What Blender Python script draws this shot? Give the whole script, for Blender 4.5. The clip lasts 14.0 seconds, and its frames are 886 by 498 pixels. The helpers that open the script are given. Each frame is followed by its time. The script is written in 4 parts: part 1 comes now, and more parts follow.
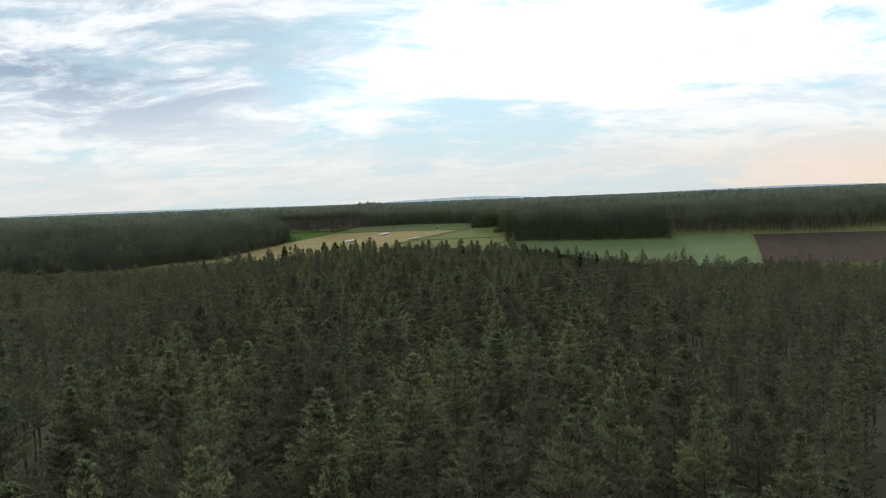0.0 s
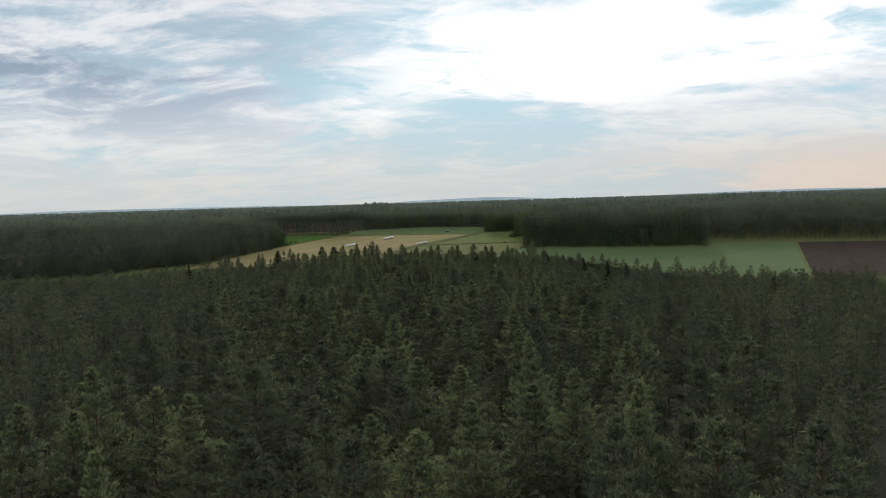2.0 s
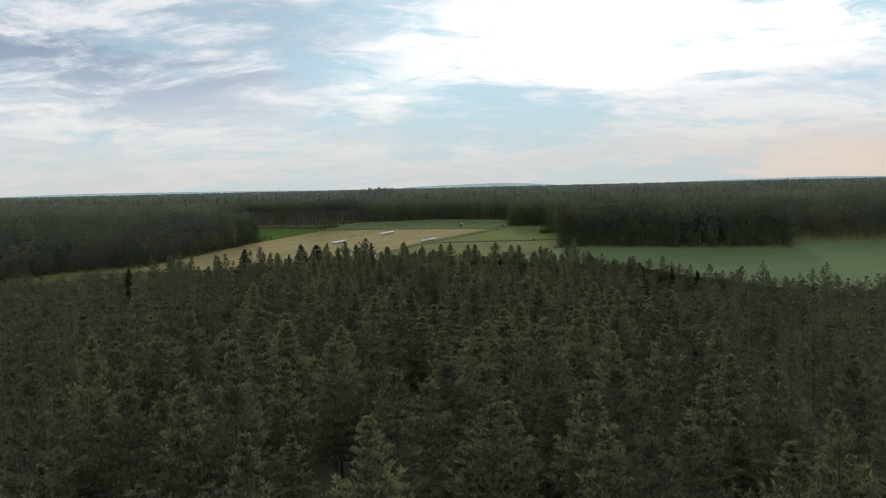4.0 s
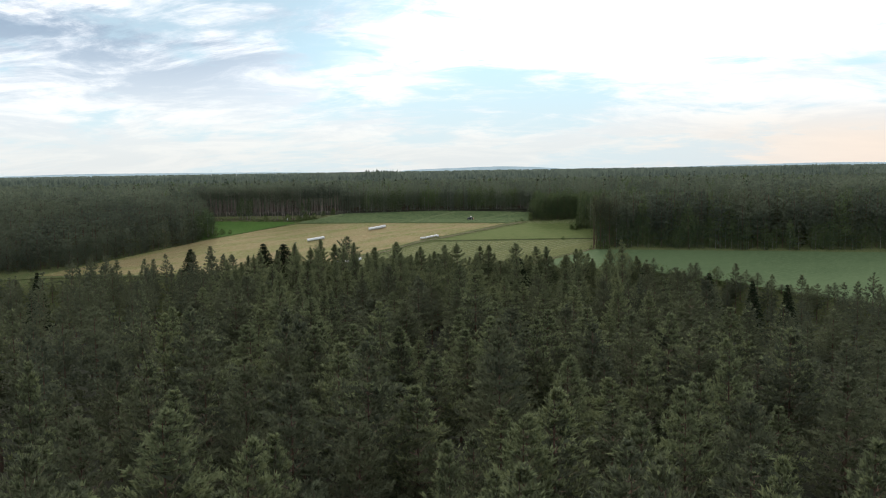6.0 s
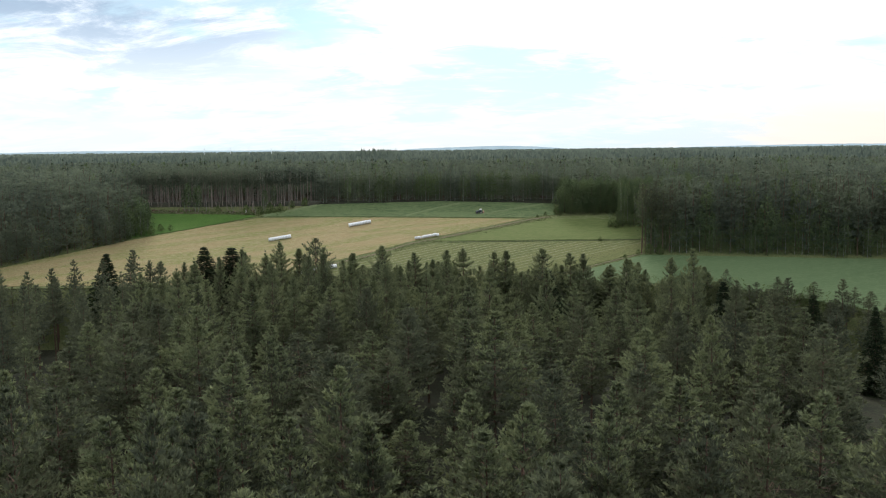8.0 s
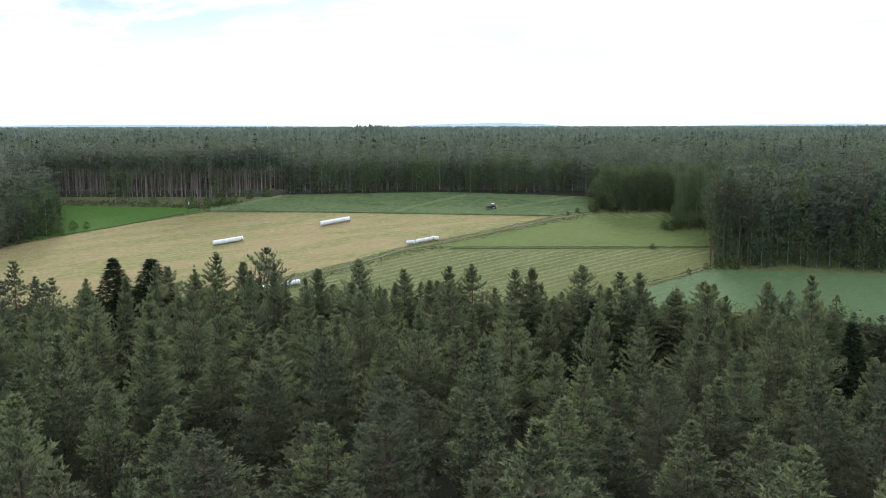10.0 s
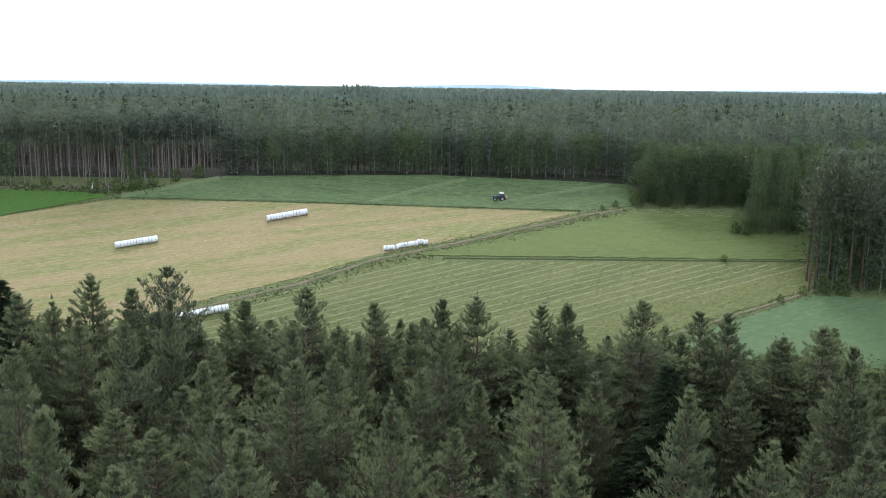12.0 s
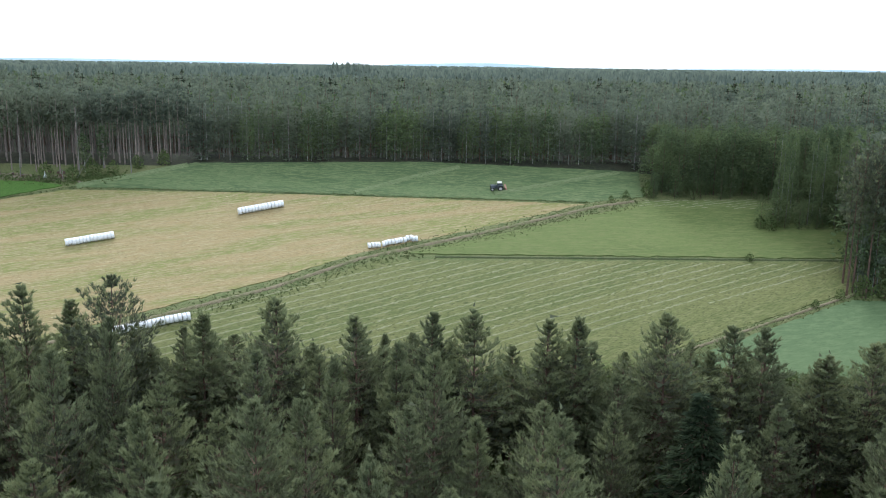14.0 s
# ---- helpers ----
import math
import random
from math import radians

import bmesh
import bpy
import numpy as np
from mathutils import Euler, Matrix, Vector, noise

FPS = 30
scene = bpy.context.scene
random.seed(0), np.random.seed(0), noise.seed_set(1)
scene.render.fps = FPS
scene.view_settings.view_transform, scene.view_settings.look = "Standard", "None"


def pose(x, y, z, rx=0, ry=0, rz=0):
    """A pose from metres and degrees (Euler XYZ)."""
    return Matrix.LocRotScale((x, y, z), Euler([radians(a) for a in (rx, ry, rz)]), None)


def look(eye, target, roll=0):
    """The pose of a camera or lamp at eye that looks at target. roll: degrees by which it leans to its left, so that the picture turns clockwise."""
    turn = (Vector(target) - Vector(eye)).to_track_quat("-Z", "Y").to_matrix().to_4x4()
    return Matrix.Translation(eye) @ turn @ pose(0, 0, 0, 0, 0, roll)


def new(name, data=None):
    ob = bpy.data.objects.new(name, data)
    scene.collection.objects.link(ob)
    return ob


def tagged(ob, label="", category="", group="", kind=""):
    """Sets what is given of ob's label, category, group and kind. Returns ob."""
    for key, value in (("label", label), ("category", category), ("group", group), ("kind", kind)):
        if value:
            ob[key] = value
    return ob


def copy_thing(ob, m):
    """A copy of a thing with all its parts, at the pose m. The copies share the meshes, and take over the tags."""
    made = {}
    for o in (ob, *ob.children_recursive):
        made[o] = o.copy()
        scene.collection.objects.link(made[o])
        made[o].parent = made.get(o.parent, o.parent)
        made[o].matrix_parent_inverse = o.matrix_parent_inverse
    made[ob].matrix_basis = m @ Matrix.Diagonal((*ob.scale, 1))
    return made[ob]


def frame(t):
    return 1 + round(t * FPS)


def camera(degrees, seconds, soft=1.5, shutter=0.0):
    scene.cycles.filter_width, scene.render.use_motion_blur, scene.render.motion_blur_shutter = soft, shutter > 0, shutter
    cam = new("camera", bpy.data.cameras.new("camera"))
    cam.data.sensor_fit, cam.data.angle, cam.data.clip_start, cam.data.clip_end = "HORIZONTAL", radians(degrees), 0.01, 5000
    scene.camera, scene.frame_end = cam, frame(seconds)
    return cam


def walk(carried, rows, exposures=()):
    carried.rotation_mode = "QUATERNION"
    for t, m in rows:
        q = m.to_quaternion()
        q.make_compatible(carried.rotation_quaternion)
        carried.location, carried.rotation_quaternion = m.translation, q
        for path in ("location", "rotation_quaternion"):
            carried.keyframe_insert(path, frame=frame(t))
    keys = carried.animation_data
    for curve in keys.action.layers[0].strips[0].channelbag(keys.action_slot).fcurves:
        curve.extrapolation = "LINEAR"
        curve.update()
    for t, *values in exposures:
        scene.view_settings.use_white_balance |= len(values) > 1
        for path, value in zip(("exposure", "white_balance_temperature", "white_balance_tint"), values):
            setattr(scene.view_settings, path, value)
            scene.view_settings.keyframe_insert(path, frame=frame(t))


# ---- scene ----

# ---------------------------------------------------------------- camera
cam = camera(53.0, 14.0, soft=1.0)
ROWS = [
    (0.0, 5.94, -274.71, 31.59, 86.88, 2.24, -0.43),
    (0.5, 5.93, -274.50, 31.63, 87.13, 1.79, -0.16),
    (0.9, 5.93, -274.09, 31.66, 87.28, 1.79, -0.27),
    (1.1, 5.88, -270.90, 31.68, 87.30, 1.78, -0.24),
    (1.3, 5.73, -264.10, 31.69, 87.26, 1.78, -0.15),
    (1.5, 5.58, -256.74, 31.71, 87.19, 1.78, -0.06),
    (2.0, 5.24, -239.36, 31.75, 86.94, 1.74, 0.11),
    (2.5, 4.87, -221.52, 31.79, 86.78, 1.55, 0.32),
    (3.0, 4.50, -203.13, 31.86, 86.55, 1.60, 0.43),
    (3.5, 4.14, -185.09, 31.90, 86.30, 1.50, 0.58),
    (6.0, 2.66, -110.31, 32.04, 84.94, 0.91, 0.89),
    (6.5, 2.42, -98.13, 32.08, 84.69, 0.82, 0.99),
    (7.0, 2.17, -85.50, 32.09, 84.35, 0.70, 0.99),
    (7.5, 1.95, -73.42, 32.11, 83.98, 0.60, 0.99),
    (8.0, 1.72, -61.13, 32.12, 83.61, 0.59, 0.95),
    (10.5, 0.72, -11.33, 31.99, 81.69, 0.00, 1.01),
    (11.0, 0.57, -2.26, 31.99, 81.13, -0.09, 0.95),
    (11.5, 0.44, 6.07, 31.99, 80.30, -0.35, 0.72),
    (12.0, 0.17, 14.41, 31.96, 79.69, -0.77, 0.49),
    (12.5, 0.13, 21.55, 31.93, 78.89, -0.83, 0.26),
    (13.0, 0.13, 24.21, 31.86, 78.42, -0.87, 0.20),
    (13.5, 0.14, 24.32, 31.86, 78.41, -0.86, 0.05),
    (14.0, 0.15, 24.32, 31.85, 78.35, -0.83, 0.00),
]
EXPOSURES = [(0.0, -0.06, 6450, 11), (0.8, -0.13, 6450, 11), (1.5, -0.33, 6450, 12), (3.5, -0.33, 6450, 12), (6.0, 0.07, 6400, 11), (8.0, 0.30, 6300, 11), (10.5, 0.70, 5850, 10), (12.0, 0.78, 5750, 10), (14.0, 0.84, 5700, 10)]
walk(cam, [(t, pose(x, y, z, rx, ry, rz)) for t, x, y, z, rx, ry, rz in ROWS], EXPOSURES)


# ---------------------------------------------------------------- node helpers
class Nodes:
    """Short spelling for building node trees."""

    def __init__(self, tree):
        self.tree = tree

    def add(self, kind, **props):
        n = self.tree.nodes.new(kind)
        ins = props.pop("ins", {})
        if "operation" in props:
            n.operation = props["operation"]
        if "use_clamp" in props:
            n.use_clamp = props["use_clamp"]
        if "interpolation_type" in props:
            n.interpolation_type = props["interpolation_type"]
        if "data_type" in props:
            n.data_type = props["data_type"]
        if "rotation_type" in props:
            n.rotation_type = props["rotation_type"]
        if "sky_type" in props:
            n.sky_type = props["sky_type"]
        if "sun_disc" in props:
            n.sun_disc = props["sun_disc"]
        if "sun_elevation" in props:
            n.sun_elevation = props["sun_elevation"]
        if "sun_rotation" in props:
            n.sun_rotation = props["sun_rotation"]
        if "air_density" in props:
            n.air_density = props["air_density"]
        if "dust_density" in props:
            n.dust_density = props["dust_density"]
        for k, v in ins.items():
            if isinstance(v, bpy.types.NodeSocket):
                self.tree.links.new(v, n.inputs[k])
            else:
                n.inputs[k].default_value = v
        return n

    def math(self, op, a, b=0.0, clamp=False):
        return self.add("ShaderNodeMath", operation=op, use_clamp=clamp, ins={0: a, 1: b}).outputs[0]

    def noise(self, vec, scale, detail=4.0, rough=0.55, distort=0.0):
        return self.add("ShaderNodeTexNoise", ins={"Vector": vec, "Scale": scale, "Detail": detail, "Roughness": rough, "Distortion": distort}).outputs["Fac"]

    def ramp(self, fac, lo, hi):
        return self.add("ShaderNodeMapRange", interpolation_type="SMOOTHSTEP", ins={0: fac, 1: lo, 2: hi, 3: 0.0, 4: 1.0}).outputs[0]

    def mix(self, fac, a, b):
        n = self.add("ShaderNodeMix", data_type="RGBA")
        for sock, v in ((n.inputs[0], fac), (n.inputs[6], a), (n.inputs[7], b)):
            if isinstance(v, bpy.types.NodeSocket):
                self.tree.links.new(v, sock)
            elif sock == n.inputs[0]:
                sock.default_value = v
            else:
                sock.default_value = (*v, 1.0) if len(v) == 3 else v
        return n.outputs[2]


# ---------------------------------------------------------------- sky and sun
SUN_TURN, SUN_HEIGHT = -12.0, 45.0      # degrees right of straight ahead, degrees up
world = bpy.data.worlds.new("sky")
scene.world = world
world.use_nodes = True
world.node_tree.nodes.clear()
N = Nodes(world.node_tree)
way = N.add("ShaderNodeTexCoord").outputs["Generated"]
sep = N.add("ShaderNodeSeparateXYZ", ins={0: way})
dx, dy, dz = sep.outputs
up = N.math("MAXIMUM", dz, 0.0)
flat = N.math("ADD", up, 0.23)
px, py = N.math("DIVIDE", dx, flat), N.math("DIVIDE", dy, flat)
sheet = N.add("ShaderNodeCombineXYZ", ins={0: px, 1: py, 2: 0.0}).outputs[0]
sheet_b = N.add("ShaderNodeMapping", ins={0: sheet, 1: (3.1, 1.7, 0.4), 2: (0.0, 0.0, 0.35), 3: (1.0, 1.5, 1.0)}).outputs[0]
nish = N.add("ShaderNodeTexSky", sky_type="NISHITA", sun_disc=False, sun_elevation=radians(SUN_HEIGHT), sun_rotation=radians(SUN_TURN), air_density=1.0, dust_density=1.5)
clear = N.add("ShaderNodeBackground", ins={0: nish.outputs[0], 1: 0.12})
banks = N.noise(sheet_b, 0.95, 8.0, 0.62, 0.35)
wisps = N.noise(sheet_b, 3.4, 7.0, 0.62, 0.6)
cover = N.ramp(N.math("ADD", N.math("MULTIPLY", banks, 0.75), N.math("MULTIPLY", wisps, 0.35)), 0.465, 0.585)
depth = N.ramp(N.noise(sheet_b, 1.9, 8.0, 0.66, 0.5), 0.40, 0.62)
# thick grey cloud to the upper left, thin bright veil ahead, warm low band to the right
left = N.math("MULTIPLY", N.ramp(N.math("SUBTRACT", N.math("MULTIPLY", dz, 0.8), dx), 0.13, 0.40), N.ramp(dz, 0.03, 0.17))
grey = N.math("MULTIPLY", left, N.math("ADD", N.math("MULTIPLY", depth, 0.78), 0.20))
height = N.math("ADD", dz, N.math("MULTIPLY", N.math("SUBTRACT", banks, 0.5), 0.22))
rise = N.math("ADD", 0.150, N.math("MULTIPLY", dx, 0.10))
ahead = N.math("MULTIPLY", N.ramp(N.math("SUBTRACT", 0.085, N.math("ABSOLUTE", N.math("SUBTRACT", height, rise))), 0.0, 0.045), N.ramp(dx, -0.20, 0.02))
low = N.math("SUBTRACT", 1.0, N.ramp(dz, 0.005, 0.14))
warm = N.math("MULTIPLY", N.math("SUBTRACT", 1.0, N.ramp(dz, 0.02, 0.075)), N.ramp(dx, 0.10, 0.46))
veil = N.mix(depth, (1.24, 1.25, 1.24), (0.86, 0.97, 1.07))
veil = N.mix(ahead, veil, (1.45, 1.45, 1.42))
veil = N.mix(N.math("MULTIPLY", low, 0.8), veil, (0.76, 0.80, 0.78))
veil = N.mix(N.math("MULTIPLY", warm, 0.65), veil, (1.06, 0.84, 0.66))
veil = N.mix(grey, veil, (0.30, 0.41, 0.54))
gaps = N.mix(low, (0.64, 0.93, 1.05), (0.70, 0.83, 0.87))
gaps = N.mix(N.math("MULTIPLY", left, 0.7), gaps, (0.44, 0.57, 0.68))
gaps = N.mix(N.math("MULTIPLY", warm, 0.35), gaps, (0.92, 0.80, 0.74))
overhead = N.ramp(dz, 0.30, 0.48)
veil = N.mix(overhead, veil, (1.08, 1.10, 1.11))
thick = N.math("MAXIMUM", N.math("MULTIPLY", ahead, N.ramp(wisps, 0.36, 0.54)), overhead)
cloud = N.mix(N.math("MAXIMUM", cover, thick), gaps, veil)
below = N.ramp(N.math("MULTIPLY", dz, -1.0), 0.0, 0.03)
cloud = N.mix(below, cloud, (0.05, 0.06, 0.05))
cover_bg = N.add("ShaderNodeBackground", ins={0: cloud, 1: 0.97})
both = N.add("ShaderNodeMixShader", ins={0: 0.93, 1: clear.outputs[0], 2: cover_bg.outputs[0]})
N.add("ShaderNodeOutputWorld", ins={0: both.outputs[0]})

sun = new("sun", bpy.data.lights.new("sun", "SUN"))
sun.data.energy, sun.data.angle, sun.data.color = 1.95, radians(20), (1.0, 0.95, 0.86)
s_az, s_el = radians(SUN_TURN), radians(SUN_HEIGHT)
sun.matrix_world = look((0, 0, 60), (-math.sin(s_az) * math.cos(s_el) * 100, -math.cos(s_az) * math.cos(s_el) * 100, 60 - math.sin(s_el) * 100))


# ---------------------------------------------------------------- materials
def material(name, rough=0.8, spec=0.25):
    m = bpy.data.materials.new(name)
    m.use_nodes = True
    m.node_tree.nodes.clear()
    n = Nodes(m.node_tree)
    bsdf = n.add("ShaderNodeBsdfPrincipled", ins={"Roughness": rough, "Specular IOR Level": spec})
    out = n.add("ShaderNodeOutputMaterial", ins={0: bsdf.outputs[0]})
    return m, n, bsdf, out


def link(n, sock, target):
    n.tree.links.new(sock, target)


def bump(n, bsdf, height, strength, distance):
    b = n.add("ShaderNodeBump", ins={"Height": height, "Strength": strength, "Distance": distance})
    link(n, b.outputs[0], bsdf.inputs["Normal"])


def foliage(name, dark, light, tip, patch=0.16, glow=0.25):
    """Leaves or needles: shade per clump, slow drift from tree to tree, some light through."""
    m, n, bsdf, out = material(name, 0.9, 0.04)
    where = n.add("ShaderNodeNewGeometry")
    drift = n.ramp(n.noise(where.outputs["Position"], patch, 2.0), 0.36, 0.64)
    single = where.outputs["Random Per Island"]
    col = n.mix(drift, dark, light)
    col = n.mix(n.math("MULTIPLY", n.ramp(single, 0.55, 1.0), 0.6), col, tip)
    col = n.mix(n.math("MULTIPLY", n.ramp(single, 0.35, 0.0), 0.22), col, tuple(c * 0.45 for c in dark))
    link(n, col, bsdf.inputs["Base Color"])
    thin = n.add("ShaderNodeBsdfTranslucent", ins={0: col})
    both = n.add("ShaderNodeMixShader", ins={0: glow, 1: bsdf.outputs[0], 2: thin.outputs[0]})
    link(n, both.outputs[0], out.inputs[0])
    return m


def grainy(name, a, b, c, scales=(0.5, 6.0), rough=0.9, relief=0.04, stretch=None, turn=0.0, speck=1.0):
    """Soil, straw and grass: two scales of noise, stretched along the working direction when asked."""
    m, n, bsdf, _ = material(name, rough, 0.15)
    pos = n.add("ShaderNodeNewGeometry").outputs["Position"]
    if stretch:
        pos = n.add("ShaderNodeVectorRotate", rotation_type="Z_AXIS", ins={0: pos, 3: radians(-turn)}).outputs[0]
        pos = n.add("ShaderNodeMapping", ins={0: pos, 3: stretch}).outputs[0]
    wide, fine = n.noise(pos, scales[0], 5.0, 0.62), n.noise(pos, scales[1], 6.0, 0.7)
    col = n.mix(n.ramp(wide, 0.40, 0.60), a, b)
    col = n.mix(n.ramp(fine, 0.46, 0.60), col, c)
    col = n.mix(n.math("MULTIPLY", n.ramp(n.noise(pos, scales[1] * 3.1, 3.0, 0.7), 0.50, 0.64), speck), col, tuple(v * 0.55 for v in a))
    link(n, col, bsdf.inputs["Base Color"])
    bump(n, bsdf, fine, 0.6, relief)
    return m


NEEDLES = foliage("pine_needles", (0.084, 0.097, 0.066), (0.128, 0.142, 0.084), (0.166, 0.180, 0.102), 0.13, 0.43)
# paler needles for crown tops and limb tips: skylight put into the colour
LIT_TIPS = foliage("lit_pine_tips", (0.150, 0.174, 0.096), (0.200, 0.226, 0.114), (0.232, 0.256, 0.128), 0.15, 0.46)
SPRUCE = foliage("spruce_needles", (0.019, 0.029, 0.016), (0.027, 0.038, 0.019), (0.044, 0.058, 0.026), 0.2, 0.1)
# woods past the near forest: distance haze put into the needle colours
HAZED_FAR_NEEDLES = foliage("hazed_far_needles", (0.094, 0.116, 0.088), (0.148, 0.172, 0.118), (0.172, 0.196, 0.130), 0.07, 0.48)
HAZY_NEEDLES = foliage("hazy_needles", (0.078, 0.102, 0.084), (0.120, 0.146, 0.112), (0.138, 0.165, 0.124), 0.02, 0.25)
BIRCH = foliage("birch_leaves", (0.066, 0.096, 0.050), (0.104, 0.140, 0.062), (0.150, 0.185, 0.080), 0.22, 0.2)
COPSE = foliage("copse_leaves", (0.074, 0.104, 0.054), (0.108, 0.142, 0.064), (0.155, 0.190, 0.082), 0.3, 0.32)
BUSH = foliage("bush_leaves", (0.075, 0.105, 0.038), (0.105, 0.140, 0.050), (0.14, 0.175, 0.066), 0.4, 0.3)
BARK = grainy("pine_bark", (0.10, 0.066, 0.048), (0.15, 0.092, 0.064), (0.075, 0.058, 0.048), (0.7, 7.0))
PALE_BARK = grainy("birch_bark", (0.34, 0.33, 0.30), (0.22, 0.215, 0.20), (0.08, 0.08, 0.075), (1.2, 9.0))
DEAD_WOOD = grainy("dead_wood", (0.19, 0.18, 0.165), (0.26, 0.245, 0.225), (0.12, 0.11, 0.10), (1.0, 8.0))
FLOOR = grainy("forest_floor", (0.022, 0.025, 0.016), (0.036, 0.034, 0.022), (0.040, 0.046, 0.024), (0.2, 2.5))
STUBBLE = grainy("stubble", (0.246, 0.188, 0.092), (0.150, 0.166, 0.050), (0.262, 0.224, 0.120), (0.62, 9.0), 0.9, 0.03, (0.06, 1.0, 1.0), 18)
MOWN = grainy("mown_grass", (0.088, 0.106, 0.034), (0.116, 0.124, 0.044), (0.144, 0.146, 0.062), (0.30, 5.0), 0.9, 0.03, (0.13, 1.0, 1.0), 26.5)
OLIVE = grainy("tall_grass", (0.084, 0.112, 0.034), (0.100, 0.128, 0.040), (0.120, 0.138, 0.050), (0.22, 4.0), 0.9, 0.03, (0.18, 1.0, 1.0), 3, 0.35)
LEY = grainy("far_ley", (0.064, 0.098, 0.040), (0.088, 0.126, 0.052), (0.124, 0.154, 0.068), (0.5, 5.0), 0.9, 0.03, (0.18, 1.0, 1.0), -2, 0.6)
LEY_CUT = grainy("cut_ley", (0.105, 0.142, 0.062), (0.126, 0.160, 0.072), (0.150, 0.178, 0.088), (0.5, 5.0), 0.9, 0.03, (0.3, 1.0, 1.0), 30)
BRIGHT = grainy("young_crop", (0.053, 0.114, 0.020), (0.065, 0.125, 0.023), (0.076, 0.133, 0.030), (0.3, 4.0))
CEREAL = grainy("cereal_crop", (0.078, 0.117, 0.053), (0.090, 0.132, 0.060), (0.102, 0.143, 0.067), (0.16, 3.2), 0.85, 0.02, (0.22, 1.0, 1.0), 12, 0.3)
SOIL = grainy("ploughed_soil", (0.036, 0.028, 0.022), (0.050, 0.038, 0.030), (0.066, 0.051, 0.040), (0.4, 3.0), 0.95, 0.05, (1.0, 0.12, 1.0), 8)
TRACK = grainy("earth_track", (0.146, 0.124, 0.076), (0.098, 0.108, 0.046), (0.176, 0.146, 0.096), (0.35, 3.0))
GREY_BARK = grainy("grey_pine_bark", (0.225, 0.185, 0.162), (0.290, 0.240, 0.205), (0.145, 0.122, 0.110), (0.7, 7.0))
DITCH = grainy("ditch_grass", (0.066, 0.084, 0.034), (0.082, 0.098, 0.044), (0.105, 0.115, 0.056), (0.8, 6.0))
GRASS = foliage("tall_grass_blades", (0.085, 0.108, 0.044), (0.115, 0.138, 0.056), (0.150, 0.165, 0.076), 0.6, 0.25)
VERGE = grainy("verge_grass", (0.080, 0.108, 0.036), (0.112, 0.126, 0.050), (0.148, 0.145, 0.070), (0.8, 5.0))
CLEARED = grainy("cleared_ground", (0.13, 0.105, 0.072), (0.105, 0.100, 0.062), (0.20, 0.165, 0.125), (0.5, 3.5))
STRAW = grainy("straw_rows", (0.300, 0.248, 0.140), (0.340, 0.290, 0.176), (0.240, 0.205, 0.100), (0.8, 6.0))
SWATH = grainy("dry_swath", (0.190, 0.198, 0.110), (0.228, 0.230, 0.138), (0.140, 0.154, 0.074), (0.8, 6.0))


def plain(name, colour, rough, metal=0.0, spec=0.5):
    m, n, bsdf, _ = material(name, rough, spec)
    pos = n.add("ShaderNodeTexCoord").outputs["Object"]
    worn = n.ramp(n.noise(pos, 9.0, 4.0), 0.35, 0.75)
    col = n.mix(worn, colour, tuple(c * 0.82 for c in colour))
    link(n, col, bsdf.inputs["Base Color"])
    bsdf.inputs["Metallic"].default_value = metal
    return m


WRAP = plain("white_wrap", (0.82, 0.83, 0.84), 0.35)
RUBBER = plain("rubber", (0.02, 0.02, 0.021), 0.8)
BODY_PAINT = plain("dark_body_paint", (0.075, 0.090, 0.105), 0.6, 0.0, 0.3)
STEEL = plain("painted_steel", (0.26, 0.11, 0.07), 0.5)
RIM = plain("rim_paint", (0.45, 0.43, 0.40), 0.45)
GLASS = plain("cab_glass", (0.10, 0.12, 0.14), 0.2)
TOWER = plain("tower_paint", (0.75, 0.76, 0.78), 0.5)
# ridge forest in pale blue: the air's haze put into its colour
far_mat, fn, fb, _ = material("hazed_ridge_forest", 0.95, 0.05)
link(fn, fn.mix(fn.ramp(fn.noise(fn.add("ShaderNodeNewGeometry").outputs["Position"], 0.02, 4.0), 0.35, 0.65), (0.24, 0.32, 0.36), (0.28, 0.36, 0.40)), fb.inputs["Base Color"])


# ---------------------------------------------------------------- mesh helpers
def mesh_of(name, verts, faces, mats, index=None):
    """A mesh from arrays; all faces have the same number of corners."""
    verts, faces = np.asarray(verts, np.float32), np.asarray(faces, np.int32)
    k = faces.shape[1]
    me = bpy.data.meshes.new(name)
    me.vertices.add(len(verts))
    me.vertices.foreach_set("co", verts.ravel())
    me.loops.add(faces.size)
    me.loops.foreach_set("vertex_index", faces.ravel())
    me.polygons.add(len(faces))
    me.polygons.foreach_set("loop_start", np.arange(0, faces.size, k, dtype=np.int32))
    for m in mats:
        me.materials.append(m)
    if index is not None:
        me.polygons.foreach_set("material_index", np.asarray(index, np.int32))
    me.update(calc_edges=True)
    return me


def part(name, bm, mat, parent, label=""):
    me = bpy.data.meshes.new(name)
    bm.to_mesh(me)
    bm.free()
    me.materials.append(mat)
    ob = new(name, me)
    ob.parent = parent
    return tagged(ob, label) if label else ob


def blocks(size, at=(0, 0, 0), bevel=0.0, taper=1.0):
    bm = bmesh.new()
    bmesh.ops.create_cube(bm, size=1.0)
    for v in bm.verts:
        k = taper if v.co.z > 0 else 1.0
        v.co = Vector((v.co.x * size[0] * k, v.co.y * size[1] * k, v.co.z * size[2])) + Vector(at)
    if bevel:
        bmesh.ops.bevel(bm, geom=bm.edges[:], offset=bevel, segments=2, affect="EDGES")
    return bm


